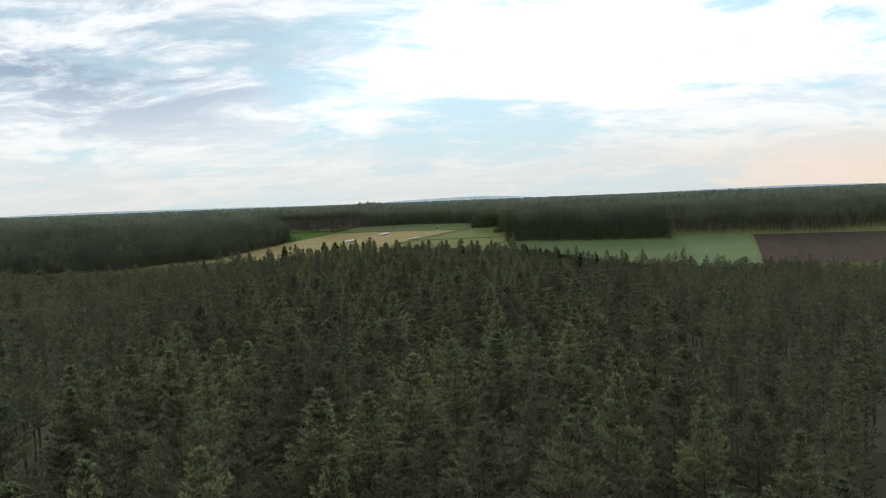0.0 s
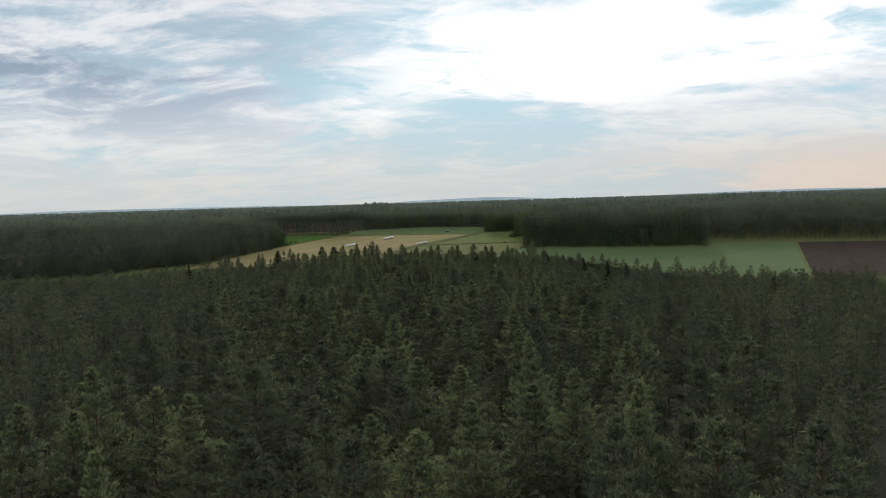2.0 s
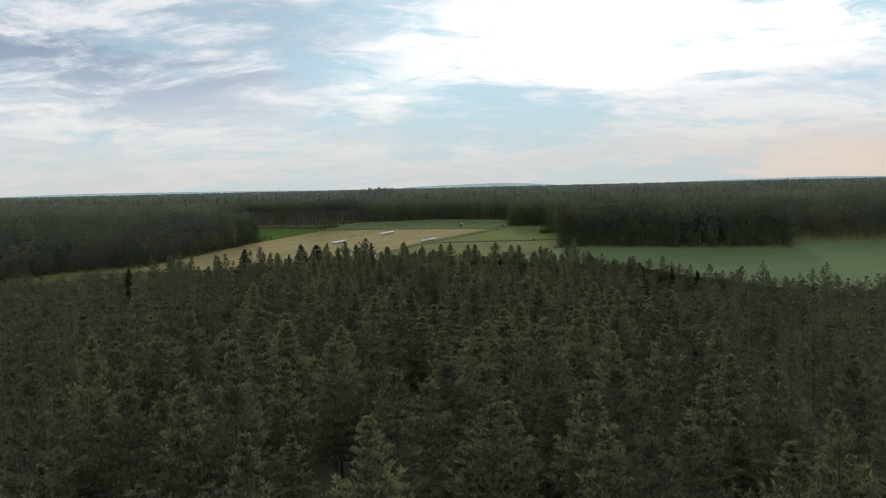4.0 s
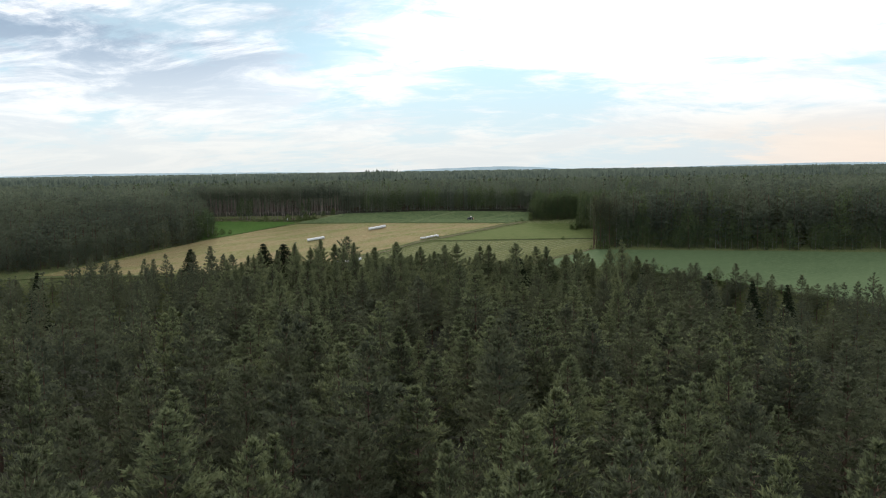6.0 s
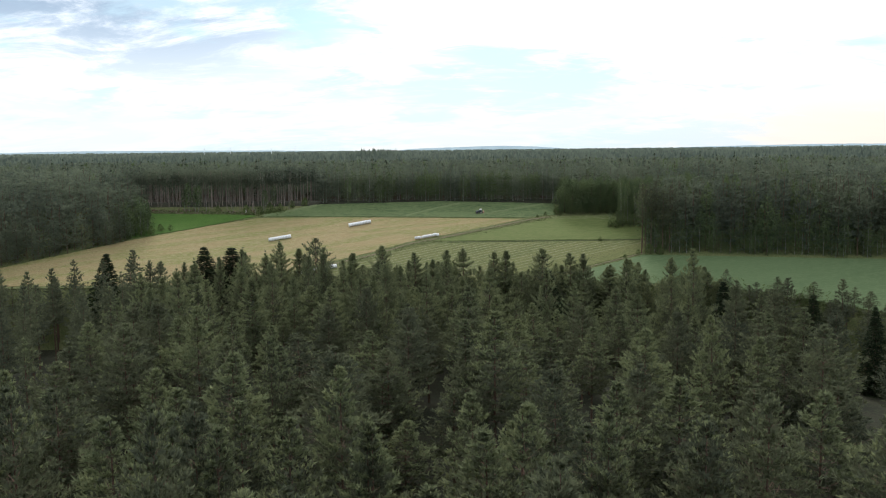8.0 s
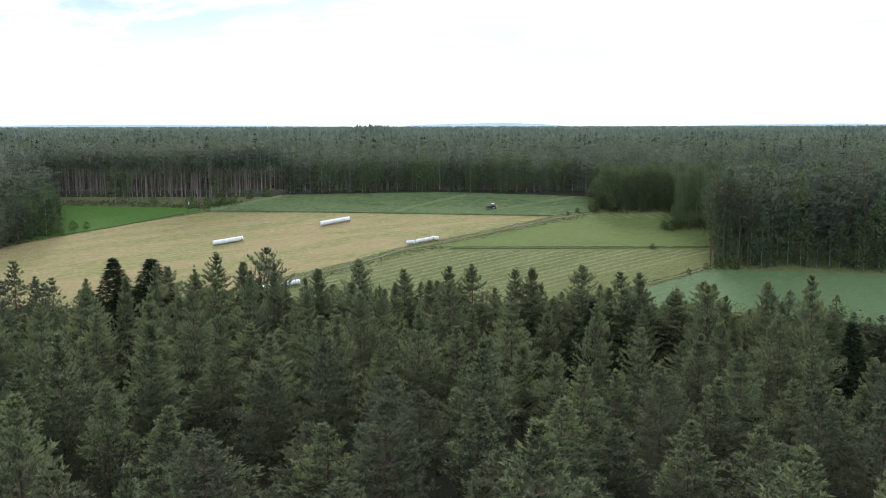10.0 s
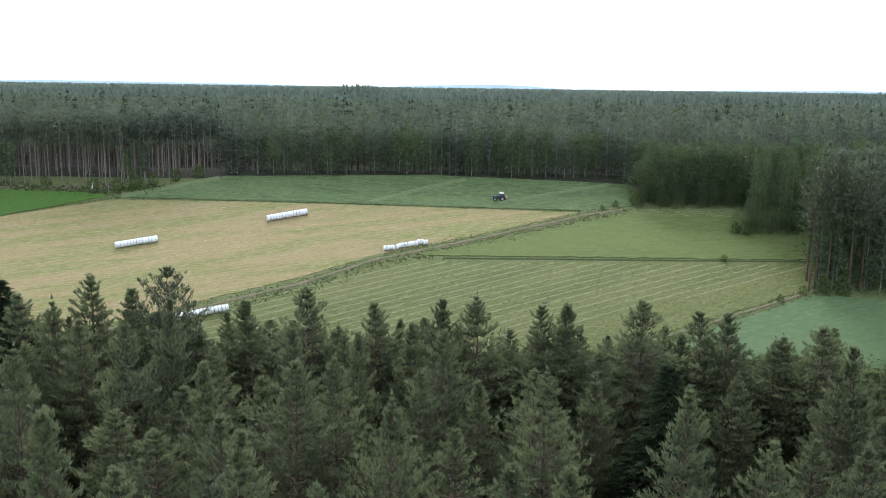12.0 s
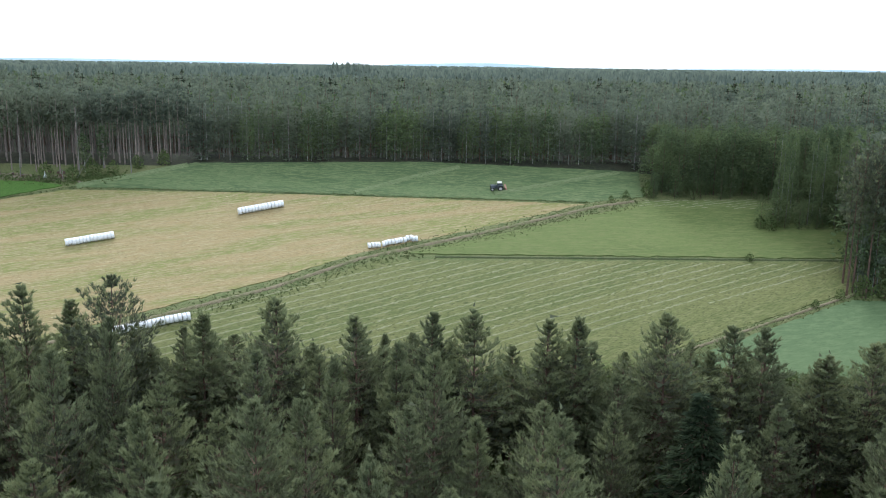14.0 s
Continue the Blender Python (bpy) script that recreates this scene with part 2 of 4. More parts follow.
def drum(radius, length, at, axis="Y", sides=20, bevel=0.0):
    bm = bmesh.new()
    bmesh.ops.create_cone(bm, cap_ends=True, segments=sides, radius1=radius, radius2=radius, depth=length)
    if bevel:
        rims = [e for e in bm.edges if abs(abs(e.verts[0].co.z) - length / 2) < 1e-6 and abs(e.verts[0].co.z - e.verts[1].co.z) < 1e-6]
        bmesh.ops.bevel(bm, geom=rims, offset=bevel, segments=3, affect="EDGES")
    turn = {"X": Matrix.Rotation(radians(90), 4, "Y"), "Y": Matrix.Rotation(radians(90), 4, "X"), "Z": Matrix.Identity(4)}[axis]
    bmesh.ops.transform(bm, matrix=Matrix.Translation(at) @ turn, verts=bm.verts[:])
    for f in bm.faces:
        f.smooth = len(f.verts) == 4
    return bm


# ---------------------------------------------------------------- the lie of the land
SLOPE_Z, SLOPE = -19.834, 0.3427       # the fields lie on one long slope


def smooth(t):
    t = np.clip(t, 0.0, 1.0)
    return t * t * (3 - 2 * t)


def forest_floor(x, y):
    return -0.055 * np.maximum(np.sqrt(np.maximum(x, 0.0) ** 2 + 400.0) - 20.0, 0.0) + 0.5 * np.sin(x * 0.045 + y * 0.03) - 9.0 * smooth((48.0 - y) / 62.0)


def forest_edge(x):
    """Where the near forest ends and the fields begin."""
    return 86.5 - 23.0 * smooth((x - 28.0) / 82.0) - 5.0 * smooth((-x - 80.0) / 60.0)


def field_slope(y):
    y = np.asarray(y, float)
    slope = SLOPE_Z + SLOPE * y
    top = SLOPE_Z + SLOPE * 122.0
    k = smooth((y - 119.0) / 16.0)
    slope = np.minimum(slope, top) * (1 - k) + (top - 1.1) * k
    slope = slope + 1.6 * smooth((y - 150.0) / 700.0) + 2.2 * smooth((y - 600.0) / 2400.0)
    return slope


def ground(x, y):
    x, y = np.asarray(x, float), np.asarray(y, float)
    slope = field_slope(y)
    floor = forest_floor(x, y)
    edge = forest_edge(x)
    slope = slope + 4.6 * np.exp(-((x + 62.0) / 22.0) ** 2 - ((y - 640.0) / 90.0) ** 2) + 3.0 * np.exp(-((x - 330.0) / 60.0) ** 2 - ((y - 720.0) / 120.0) ** 2)
    t = smooth((y - (edge - 8.5)) / 8.5)
    return floor * (1 - t) + slope * t


def axis_steps(spans):
    out = []
    for a, b, step in spans:
        out += list(np.arange(a, b, step))
    return np.array(out + [spans[-1][1]])


GX = axis_steps([(-4600, -400, 300), (-400, -210, 12), (-210, 210, 3.0), (210, 400, 12), (400, 4600, 300)])
GY = axis_steps([(-4600, -400, 300), (-400, 30, 10), (30, 150, 1.5), (150, 300, 10), (300, 1000, 50), (1000, 4700, 250)])
gx, gy = np.meshgrid(GX, GY)
gv = np.stack([gx, gy, ground(gx, gy)], -1).reshape(-1, 3)
i, j = np.meshgrid(np.arange(len(GX) - 1), np.arange(len(GY) - 1))
q = (j * len(GX) + i).ravel()
gf = np.stack([q, q + 1, q + len(GX) + 1, q + len(GX)], -1)
mid = gv[gf].mean(1)
bank = ((mid[:, 1] > forest_edge(mid[:, 0]) - 7.0) & (mid[:, 1] < 118.0)).astype(int)
land = new("ground", mesh_of("ground", gv, gf, [FLOOR, VERGE], bank))
land.data.polygons.foreach_set("use_smooth", np.ones(len(gf), bool))
tagged(land, "mossy forest floor rising into a field slope", "ground", kind="structure")


def sheet_on(name, corners, mat, lift, label, category="field"):
    """A field: a polygon laid on the slope, cut into a fine grid with ragged edges, on its own bed."""
    rng = np.random.default_rng(len(name) * 7 + 3)
    pts = []
    for k, (x0, y0) in enumerate(corners):
        x1, y1 = corners[(k + 1) % len(corners)]
        n = max(2, int(math.hypot(x1 - x0, y1 - y0) / 0.7))
        for s in range(n):
            w = rng.normal(0, 0.07) if s else 0.0
            pts.append((x0 + (x1 - x0) * s / n + w, y0 + (y1 - y0) * s / n + rng.normal(0, 0.05)))
    bm = bmesh.new()
    top = bm.faces.new([bm.verts.new((x, y, float(field_slope(y)) + lift)) for x, y in pts])
    if top.normal.z < 0:
        top.normal_flip()
    bmesh.ops.recalc_face_normals(bm, faces=bm.faces[:])
    wall = bmesh.ops.extrude_face_region(bm, geom=bm.faces[:])
    for v in wall["geom"]:
        if isinstance(v, bmesh.types.BMVert):
            v.co.z -= 0.16
    bmesh.ops.triangulate(bm, faces=bm.faces[:])
    bmesh.ops.recalc_face_normals(bm, faces=bm.faces[:])
    me = bpy.data.meshes.new(name)
    bm.to_mesh(me)
    bm.free()
    me.materials.append(mat)
    return tagged(new(name, me), label, category, kind="structure")


sheet_on("ground_slope", [(-200, 81), (-140, 81), (-90, 85.5), (-30, 86.2), (25, 86.2), (45, 83.7), (57, 79.8), (70, 74.4), (82, 69.6), (95, 65.2), (110, 63.3), (130, 63.3), (210, 62.5), (210, 97), (105, 103), (38, 117), (20, 119), (-60, 119), (-200, 119)], VERGE, 0.03, "rough grass between the fields", "grassland")
sheet_on("field_stubble", [(-92, 86.4), (-79, 93.1), (-60.5, 103.4), (-46.9, 109.6), (-37.6, 113.3), (-20, 113.2), (15.2, 111.8), (4.3, 106.9), (-7.2, 102.2), (-14.2, 97.9), (-24.2, 92.9), (-36.5, 86.4)], STUBBLE, 0.09, "pale yellow stubble field with green regrowth streaks")
sheet_on("field_crop", [(-61, 115.8), (-40.5, 114.8), (-38.4, 114.2), (-50.0, 108.4), (-60.5, 104.5)], BRIGHT, 0.11, "bright green young crop field")
sheet_on("field_clearing", [(-62, 117.8), (-38.5, 116.2), (-36.0, 114.8), (-40.3, 115.2), (-61, 116.2)], CLEARED, 0.10, "brown cleared ground with stumps and slash", "clearing")
sheet_on("field_ley", [(-37.5, 114.0), (-26.4, 119.7), (-1.3, 120.8), (21.2, 119.0), (20.7, 113.5), (15.4, 112.3)], LEY, 0.08, "green far ley with mown strips")
sheet_on("field_grass", [(-3.0, 102.3), (17.0, 110.6), (20.6, 112.5), (31.9, 113.2), (38.5, 107.6), (38.0, 102.5)], OLIVE, 0.12, "olive tall grass field")
sheet_on("field_mown", [(-5.4, 101.2), (37.0, 101.9), (35.0, 97.4), (13.9, 87.2), (12, 86.3), (-35.0, 86.3), (-23.2, 91.9), (-13.4, 96.9)], MOWN, 0.09, "mown hay field with rows of cut grass")
sheet_on("field_cereal", [(34.4, 96.1), (102.3, 92.2), (105.4, 96.3), (135.8, 94.4), (129.7, 64.0), (110, 63.8), (95, 65.7), (82, 70.1), (70, 74.9), (57, 80.3), (45, 84.1), (30, 86.2), (15.0, 86.3)], CEREAL, 0.10, "blue-green cereal field", "field")
sheet_on("field_ploughed", [(137.3, 94.2), (200, 92), (205, 63), (131.0, 64.0)], SOIL, 0.10, "dark brown ploughed field")


def strip_on(name, line, width, mat, lift, label, category):
    """A track or verge: a low rounded band along a line on the slope."""
    rng = np.random.default_rng(11)
    rows, dense = [], []
    for (x0, y0), (x1, y1) in zip(line, line[1:]):
        n = max(2, int(math.hypot(x1 - x0, y1 - y0) / 0.5))
        dense += [(x0 + (x1 - x0) * s / n, y0 + (y1 - y0) * s / n) for s in range(n)]
    dense.append(line[-1])
    prof = ((-0.5, -0.1), (-0.3, 0.03), (0.0, 0.05), (0.3, 0.03), (0.5, -0.1))
    for k, (x, y) in enumerate(dense):
        a, b = dense[max(k - 1, 0)], dense[min(k + 1, len(dense) - 1)]
        d = Vector((b[0] - a[0], b[1] - a[1])).normalized()
        for w, h in prof:
            ww = w * width * (1 + rng.normal(0, 0.10))
            X, Y = x - d.y * ww, y + d.x * ww
            rows.append((X, Y, float(field_slope(Y)) + lift + h))
    n = len(prof)
    faces = [(k * n + s, k * n + s + 1, (k + 1) * n + s + 1, (k + 1) * n + s) for k in range(len(dense) - 1) for s in range(n - 1)]
    ob = new(name, mesh_of(name, rows, faces, [mat]))
    return tagged(ob, label, category, kind="structure")


LANE = [(19.5, 112.5), (15.3, 111.2), (4.5, 106.2), (-7.0, 101.3), (-13.7, 96.8), (-23.6, 91.9), (-34.5, 86.6)]
strip_on("verge", LANE, 3.0, VERGE, 0.06, "grassy verge along the farm track", "verge")
strip_on("track", LANE, 0.62, TRACK, 0.12, "worn earth farm track between fields", "track")
strip_on("ditch_grass", [(-0.3, 101.85), (20, 102.05), (37, 102.2)], 0.22, DITCH, 0.10, "dark grassy ditch between hay fields", "ditch")
strip_on("ditch_verge", [(13.0, 86.3), (20.0, 89.6), (27.5, 93.2), (35.2, 96.9)], 1.3, VERGE, 0.08, "grassy ditch bank between fields", "verge")
strip_on("ditch_edge", [(13.0, 86.3), (20.0, 89.6), (27.5, 93.2), (35.2, 96.9)], 0.35, TRACK, 0.15, "earthy overgrown ditch bank", "ditch")


strip_on("ley_edge", [(-37.0, 114.2), (-31.5, 116.8), (-27.0, 119.2)], 1.3, LEY_CUT, 0.12, "lighter mown strip along the ley", "mown strip")
strip_on("ley_strip", [(-8.6, 113.5), (-3.5, 116.7), (2.0, 119.6)], 0.8, LEY_CUT, 0.16, "lighter mown strip across the ley", "mown strip")
strip_on("ley_strip_east", [(5.5, 113.7), (13.6, 116.8), (19.0, 118.8)], 0.7, LEY_CUT, 0.16, "lighter mown strip across the ley", "mown strip")


# ---------------------------------------------------------------- trees as arrays
def stem(height, r0, r1, sides=5, lean=0.0):
    ang = np.arange(sides) * 2 * math.pi / sides
    v = [(r * math.cos(a) + lean * z, r * math.sin(a), z) for z, r in ((-0.4, r0 * 1.15), (height * 0.45, (r0 + r1) / 2), (height, r1)) for a in ang]
    f = []
    for lvl in range(2):
        for k in range(sides):
            a, b = lvl * sides + k, lvl * sides + (k + 1) % sides
            f += [(a, b, b + sides), (a, b + sides, a + sides)]
    return np.array(v), np.array(f)


def tufts(rng, base, way, length, width, face=None, loose=0.28):
    """One narrow triangle a tuft, from base along way, turned so that it lies along the crown's surface."""
    n = len(base)
    way = way / np.linalg.norm(way, axis=1)[:, None]
    lean = rng.normal(size=(n, 3)) if face is None else face + rng.normal(0, loose, (n, 3))
    side = np.cross(way, lean)
    side /= np.linalg.norm(side, axis=1)[:, None] + 1e-9
    l, w = length[:, None], width[:, None]
    v = np.stack([base + side * w * 0.5, base - side * w * 0.5, base + way * l], 1).reshape(-1, 3)
    return v, np.arange(3 * n).reshape(-1, 3)


def join(*pieces):
    vs, fs, ms, at = [], [], [], 0
    for (v, f), m in pieces:
        vs.append(v)
        fs.append(f + at)
        ms.append(np.full(len(f), m))
        at += len(v)
    return np.concatenate(vs), np.concatenate(fs), np.concatenate(ms)


NOTHING = (np.zeros((0, 3)), np.zeros((0, 3), int))


def brushes(rng, base, way, face, length, blades, spread=0.80, thick=0.36):
    """Needle brushes: each a flattened ring of narrow pointed blades that opens from base along way, its flat side towards face."""
    n = len(base)
    way = way / np.linalg.norm(way, axis=1)[:, None]
    u = np.cross(way, face + rng.normal(0, 0.16, (n, 3)))
    u /= np.linalg.norm(u, axis=1)[:, None] + 1e-9
    w = np.cross(u, way) * 0.38
    ang = (np.arange(blades) * 2 * math.pi / blades)[None, :, None] + rng.uniform(0, 6.28, (n, 1, 1))
    ring = base[:, None] + (u[:, None] * np.cos(ang) + w[:, None] * np.sin(ang)) * (length * thick)[:, None, None]
    ang = ang + math.pi / blades + rng.normal(0, 0.3, (n, blades, 1))
    far = length[:, None, None] * rng.uniform(0.65, 1.25, (n, blades, 1))
    tip = base[:, None] + way[:, None] * far * 0.9 + (u[:, None] * np.cos(ang) + w[:, None] * np.sin(ang)) * far * spread * rng.uniform(0.4, 1.3, (n, blades, 1))
    v = np.concatenate([ring, tip], 1).reshape(-1, 3)
    k = np.arange(blades)
    one = np.stack([k, (k + 1) % blades, k + blades], -1)
    f = (one[None] + (np.arange(n) * 2 * blades)[:, None, None]).reshape(-1, 3)
    return v, f


def conifer(seed, whorls, limbs, clusters, blades, size, height=14.0, radius=2.4, crown=0.3, taper=0.48, trunk_r=0.13, rise=0.35, core=100, young=0.3, ragged=1.0, hang=False, bare=False, spread=0.80, thick=0.36, crowd=1.05):
    """A pine or spruce: straight stem, whorls of limbs, brushes of needles on the outer part of every limb. young:
    share of brushes painted as skylit, most near the top.
    """
    rng = np.random.default_rng(seed)
    z0 = height * crown
    bent = rng.normal(0, 0.10, 2)
    limb_v, limb_f, base, way, lit, big = [], [], [], [], [], []
    core_v, core_s, face = [], [], []
    for n in range(whorls):
        g = 1.0 - (1.0 - (n + rng.uniform(0.0, 0.9)) / whorls) ** crowd
        z = z0 + (height - z0) * g
        reach = min(radius * (0.62 + 0.38 * min(1.0, g / 0.22)), taper * (height - z) ** 0.95 + 0.06)
        spin = rng.uniform(0, 6.28)
        mid = np.array([bent[0] * g * g, bent[1] * g * g, z])
        for k in range(int(round(core * (1.15 - g) / whorls))):
            a, q = rng.uniform(0, 6.28), rng.uniform(0.0, 0.62) * reach
            core_v.append(mid + [q * math.cos(a), q * math.sin(a), rng.normal(-0.1, 0.25)])
            core_s.append(0.34 + 0.10 * reach)
        for k in range(limbs):
            if rng.uniform() < 0.12 * ragged:
                continue
            a = spin + (k + rng.uniform(-0.35, 0.35)) * 2 * math.pi / limbs
            r = reach * (1.0 + ragged * rng.uniform(-0.38, 0.28))
            out, side = np.array([math.cos(a), math.sin(a), 0.0]), np.array([-math.sin(a), math.cos(a), 0.0])
            lift = rise * rng.uniform(0.4, 1.5) + (0.0 if hang else 0.95 * g * g)
            at = len(limb_v)
            for q in () if bare else (0.0, 0.55, 1.0):
                c = mid + out * r * q + [0, 0, r * (lift * q ** 1.5 - 0.12 * q)]
                t = trunk_r * 0.24 * (1 - 0.8 * q)
                limb_v += [c + side * t, c - side * t]
            limb_f += [] if bare else [(at, at + 1, at + 3), (at, at + 3, at + 2), (at + 2, at + 3, at + 5), (at + 2, at + 5, at + 4)]
            m = max(3, int(round(clusters * (0.45 + 0.55 * r / radius))))
            q = 1.03 - 0.68 * rng.uniform(0, 1, m) ** 1.3
            q[0] = 1.04
            off = rng.normal(0, 0.24, m) * r * (1.2 - 0.7 * q)
            c = mid + out * (r * q)[:, None] + side * off[:, None]
            c[:, 2] += r * (lift * q ** 1.5 - 0.12 * q) - 0.25 * np.abs(off) * (1 if hang else -0.5) + rng.normal(0, 0.05, m) * (0.5 + r * 0.4)
            base.append(c)
            lean = out * (0.75 if hang else 0.55) + np.array([0, 0, -0.25 if hang else 0.50 + 0.9 * (0.8 - spread) + 0.4 * g]) + side * (off / (r + 0.2))[:, None]
            way.append(lean + rng.normal(0, 0.30, (m, 3)))
            face.append(np.tile(out * 0.75 + np.array([0, 0, 0.65]), (m, 1)))
            # light on the crown painted in: more pale brushes higher up and outward
            lit.append((rng.uniform(0, 1, m) < young * (0.25 + 1.5 * g)) & (q > 0.55))
            big.append((0.66 + 0.34 * min(1.0, 1.4 * r / radius)) * rng.uniform(0.7, 1.3, m))
    m = 5
    top = np.array([bent[0], bent[1], height - 0.62]) + np.array([0, 0, 0.14]) * np.arange(m)[:, None]
    base.append(top)
    way.append(np.array([0, 0, 1.0]) + rng.normal(0, 0.12, (m, 3)))
    face.append(rng.normal(0, 1, (m, 3)))
    lit.append(np.full(m, young > 0.1))
    big.append(np.linspace(0.60, 0.42, m))
    base, way, lit, big = np.concatenate(base), np.concatenate(way), np.concatenate(lit), np.concatenate(big)
    leaves = brushes(rng, base, way, np.concatenate(face), size * big, blades, spread, thick)
    trunk = stem(height * 0.98, trunk_r, 0.02)
    wood_v = np.concatenate([trunk[0], np.array(limb_v).reshape(-1, 3)])
    wood_f = np.concatenate([trunk[1], np.array(limb_f, int).reshape(-1, 3) + len(trunk[0])])
    inner = NOTHING
    if core_v:
        n = len(core_v)
        inner = tufts(rng, np.array(core_v), rng.normal(0, 0.7, (n, 3)) + [0, 0, 0.3], rng.uniform(0.8, 1.3, n) * core_s, rng.uniform(0.5, 0.8, n) * core_s)
    return (wood_v, wood_f), inner, leaves, np.repeat(lit, blades)


def broadleaf(seed, count, size, height=8.0, radius=1.6, low=0.12):
    """A birch or aspen: pale stem, uneven oval crown of leaf clumps with gaps."""
    rng = np.random.default_rng(seed)
    lobes = rng.normal(size=(11, 3))
    lobes /= np.linalg.norm(lobes, axis=1)[:, None]
    n = count
    d = rng.normal(size=(n, 3))
    d /= np.linalg.norm(d, axis=1)[:, None]
    lump = 0.72 + 0.42 * np.clip((d @ lobes.T).max(1) - 0.62, 0, 1) / 0.38
    rad = rng.uniform(0.25, 1.0, n) ** 0.4
    mid = height * (low + (1 - low) * 0.47)
    half = height * (1 - low) * 0.53
    narrow = 1.0 - 0.35 * np.clip(d[:, 2], 0, 1)
    p = np.stack([d[:, 0] * radius * lump * rad * narrow, d[:, 1] * radius * lump * rad * narrow, mid + d[:, 2] * half * rad * (0.82 + 0.18 * lump)], -1)
    way = d * 0.6 + rng.normal(0, 0.5, (n, 3)) + [0, 0, 0.15]
    leaves = tufts(rng, p, way, size * rng.uniform(0.6, 1.2, n), size * rng.uniform(0.45, 0.75, n), d + [0, 0, 0.3], 0.4)
    q = p[:12]
    twigs = tufts(rng, q * [0.1, 0.1, 0.8], q - q * [0.1, 0.1, 0.8], np.linalg.norm(q * [0.9, 0.9, 0.2], axis=1), np.full(12, 0.05))
    return stem(height * 0.9, 0.05, 0.012, 4), twigs, leaves


def whole(tree):
    trunk, sprays, leaves = tree[:3]
    v, f, m = join((trunk, 0), (sprays, 1), (leaves, 1))
    if len(tree) > 3:
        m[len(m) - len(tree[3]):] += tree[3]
    return v, f, m


def plant(name, kinds, which, places, heights, widths, nominal, mats, label, category, seed=5):
    """Many trees of a few kinds as one object of stuff."""
    rng = np.random.default_rng(seed)
    vs, fs, ms, at = [], [], [], 0
    for k, (v, f, m) in enumerate(kinds):
        sel = np.where(which == k)[0]
        if not len(sel):
            continue
        a = rng.uniform(0, 2 * math.pi, len(sel))
        c, s = np.cos(a), np.sin(a)
        w = widths[sel]
        X = (v[None, :, 0] * c[:, None] - v[None, :, 1] * s[:, None]) * w[:, None] + places[sel, 0, None]
        Y = (v[None, :, 0] * s[:, None] + v[None, :, 1] * c[:, None]) * w[:, None] + places[sel, 1, None]
        Z = v[None, :, 2] * (heights[sel] / nominal)[:, None] + places[sel, 2, None]
        vs.append(np.stack([X, Y, Z], -1).reshape(-1, 3).astype(np.float32))
        fs.append((f[None] + (np.arange(len(sel)) * len(v))[:, None, None] + at).reshape(-1, 3))
        ms.append(np.tile(m, len(sel)))
        at += len(v) * len(sel)
    ob = new(name, mesh_of(name, np.concatenate(vs), np.concatenate(fs), mats, np.concatenate(ms)))
    return tagged(ob, label, category, kind="stuff")


def scatter(x0, x1, y0, y1, step, jitter, seed):
    rng = np.random.default_rng(seed)
    x, y = np.meshgrid(np.arange(x0, x1, step), np.arange(y0, y1, step))
    x = x + (np.arange(x.shape[0]) % 2)[:, None] * step * 0.5
    p = np.stack([x.ravel(), y.ravel()], -1)
    return p + rng.uniform(-jitter, jitter, p.shape)


def inside(p, corners):
    hit = np.zeros(len(p), bool)
    for k, (x0, y0) in enumerate(corners):
        x1, y1 = corners[(k + 1) % len(corners)]
        cross = ((y0 > p[:, 1]) != (y1 > p[:, 1]))
        with np.errstate(divide="ignore", invalid="ignore"):
            xi = x0 + (p[:, 1] - y0) * (x1 - x0) / (y1 - y0 if y1 != y0 else 1e-9)
        hit ^= cross & (p[:, 0] < xi)
    return hit


def on_ground(p):
    return np.column_stack([p, ground(p[:, 0], p[:, 1])])


def canopy(x, y):
    """Height of the near forest's tree tops; the stand is lower on both flanks of the field edge."""
    flank = np.interp(x, (-200, -110, -72, -45, 20, 41, 65, 137, 200), (7.0, 6.0, 3.4, 0.0, 0.0, 0.8, 3.3, 4.3, 4.3))
    return 11.9 + 1.2 * smooth(-x / 45.0) - 0.044 * np.maximum(x - 8.0, 0.0) + 2.2 * smooth((y - 32.0) / 28.0) - flank * smooth((y - 5.0) / 40.0)


# ---------------------------------------------------------------- near forest
def stand(y):
    """How much wider the older stand's trees are than those near the fields."""
    return 1.0 + 0.58 * smooth((60.0 - y) / 60.0)


near = np.concatenate([scatter(-230, 230, y0, y1, g, 0.36 * g, 21 + n) for n, (y0, y1, g) in enumerate(((-278, -70, 10.0), (-70, 4, 9.0), (4, 30, 7.8), (30, 54, 6.6), (54, 90, 5.0)))])
row = np.arange(-200.0, 200.0, 2.9)
er = np.random.default_rng(22)
row = np.column_stack([row + er.uniform(-1, 1, len(row)), forest_edge(row) - er.uniform(3.6, 6.5, len(row))])
near = np.concatenate([near, row[np.abs(row[:, 0]) > 40.0]])
SPRUCES = ((15.5, 72.0, 13.9, 1.9), (-39.6, 82.5, 16.8, 2.0), (-35.2, 82.5, 16.6, 2.5), (-56.0, 81.5, 15.9, 1.8), (40.0, 66.0, 12.9, 1.6), (52.0, 64.0, 11.2, 1.5), (-86, 74, 12.0, 1.2), (66.0, 60.0, 9.2, 1.1), (60, 62, 9.8, 1.1))
for x, y, top, g in SPRUCES:
    near = near[(np.abs(near[:, 0] - x) > 2.6 + g) | (near[:, 1] > y + 4.0) | (near[:, 1] < y - 7.0)]
half = 0.53 * (near[:, 1] + 275.0) + 12.0
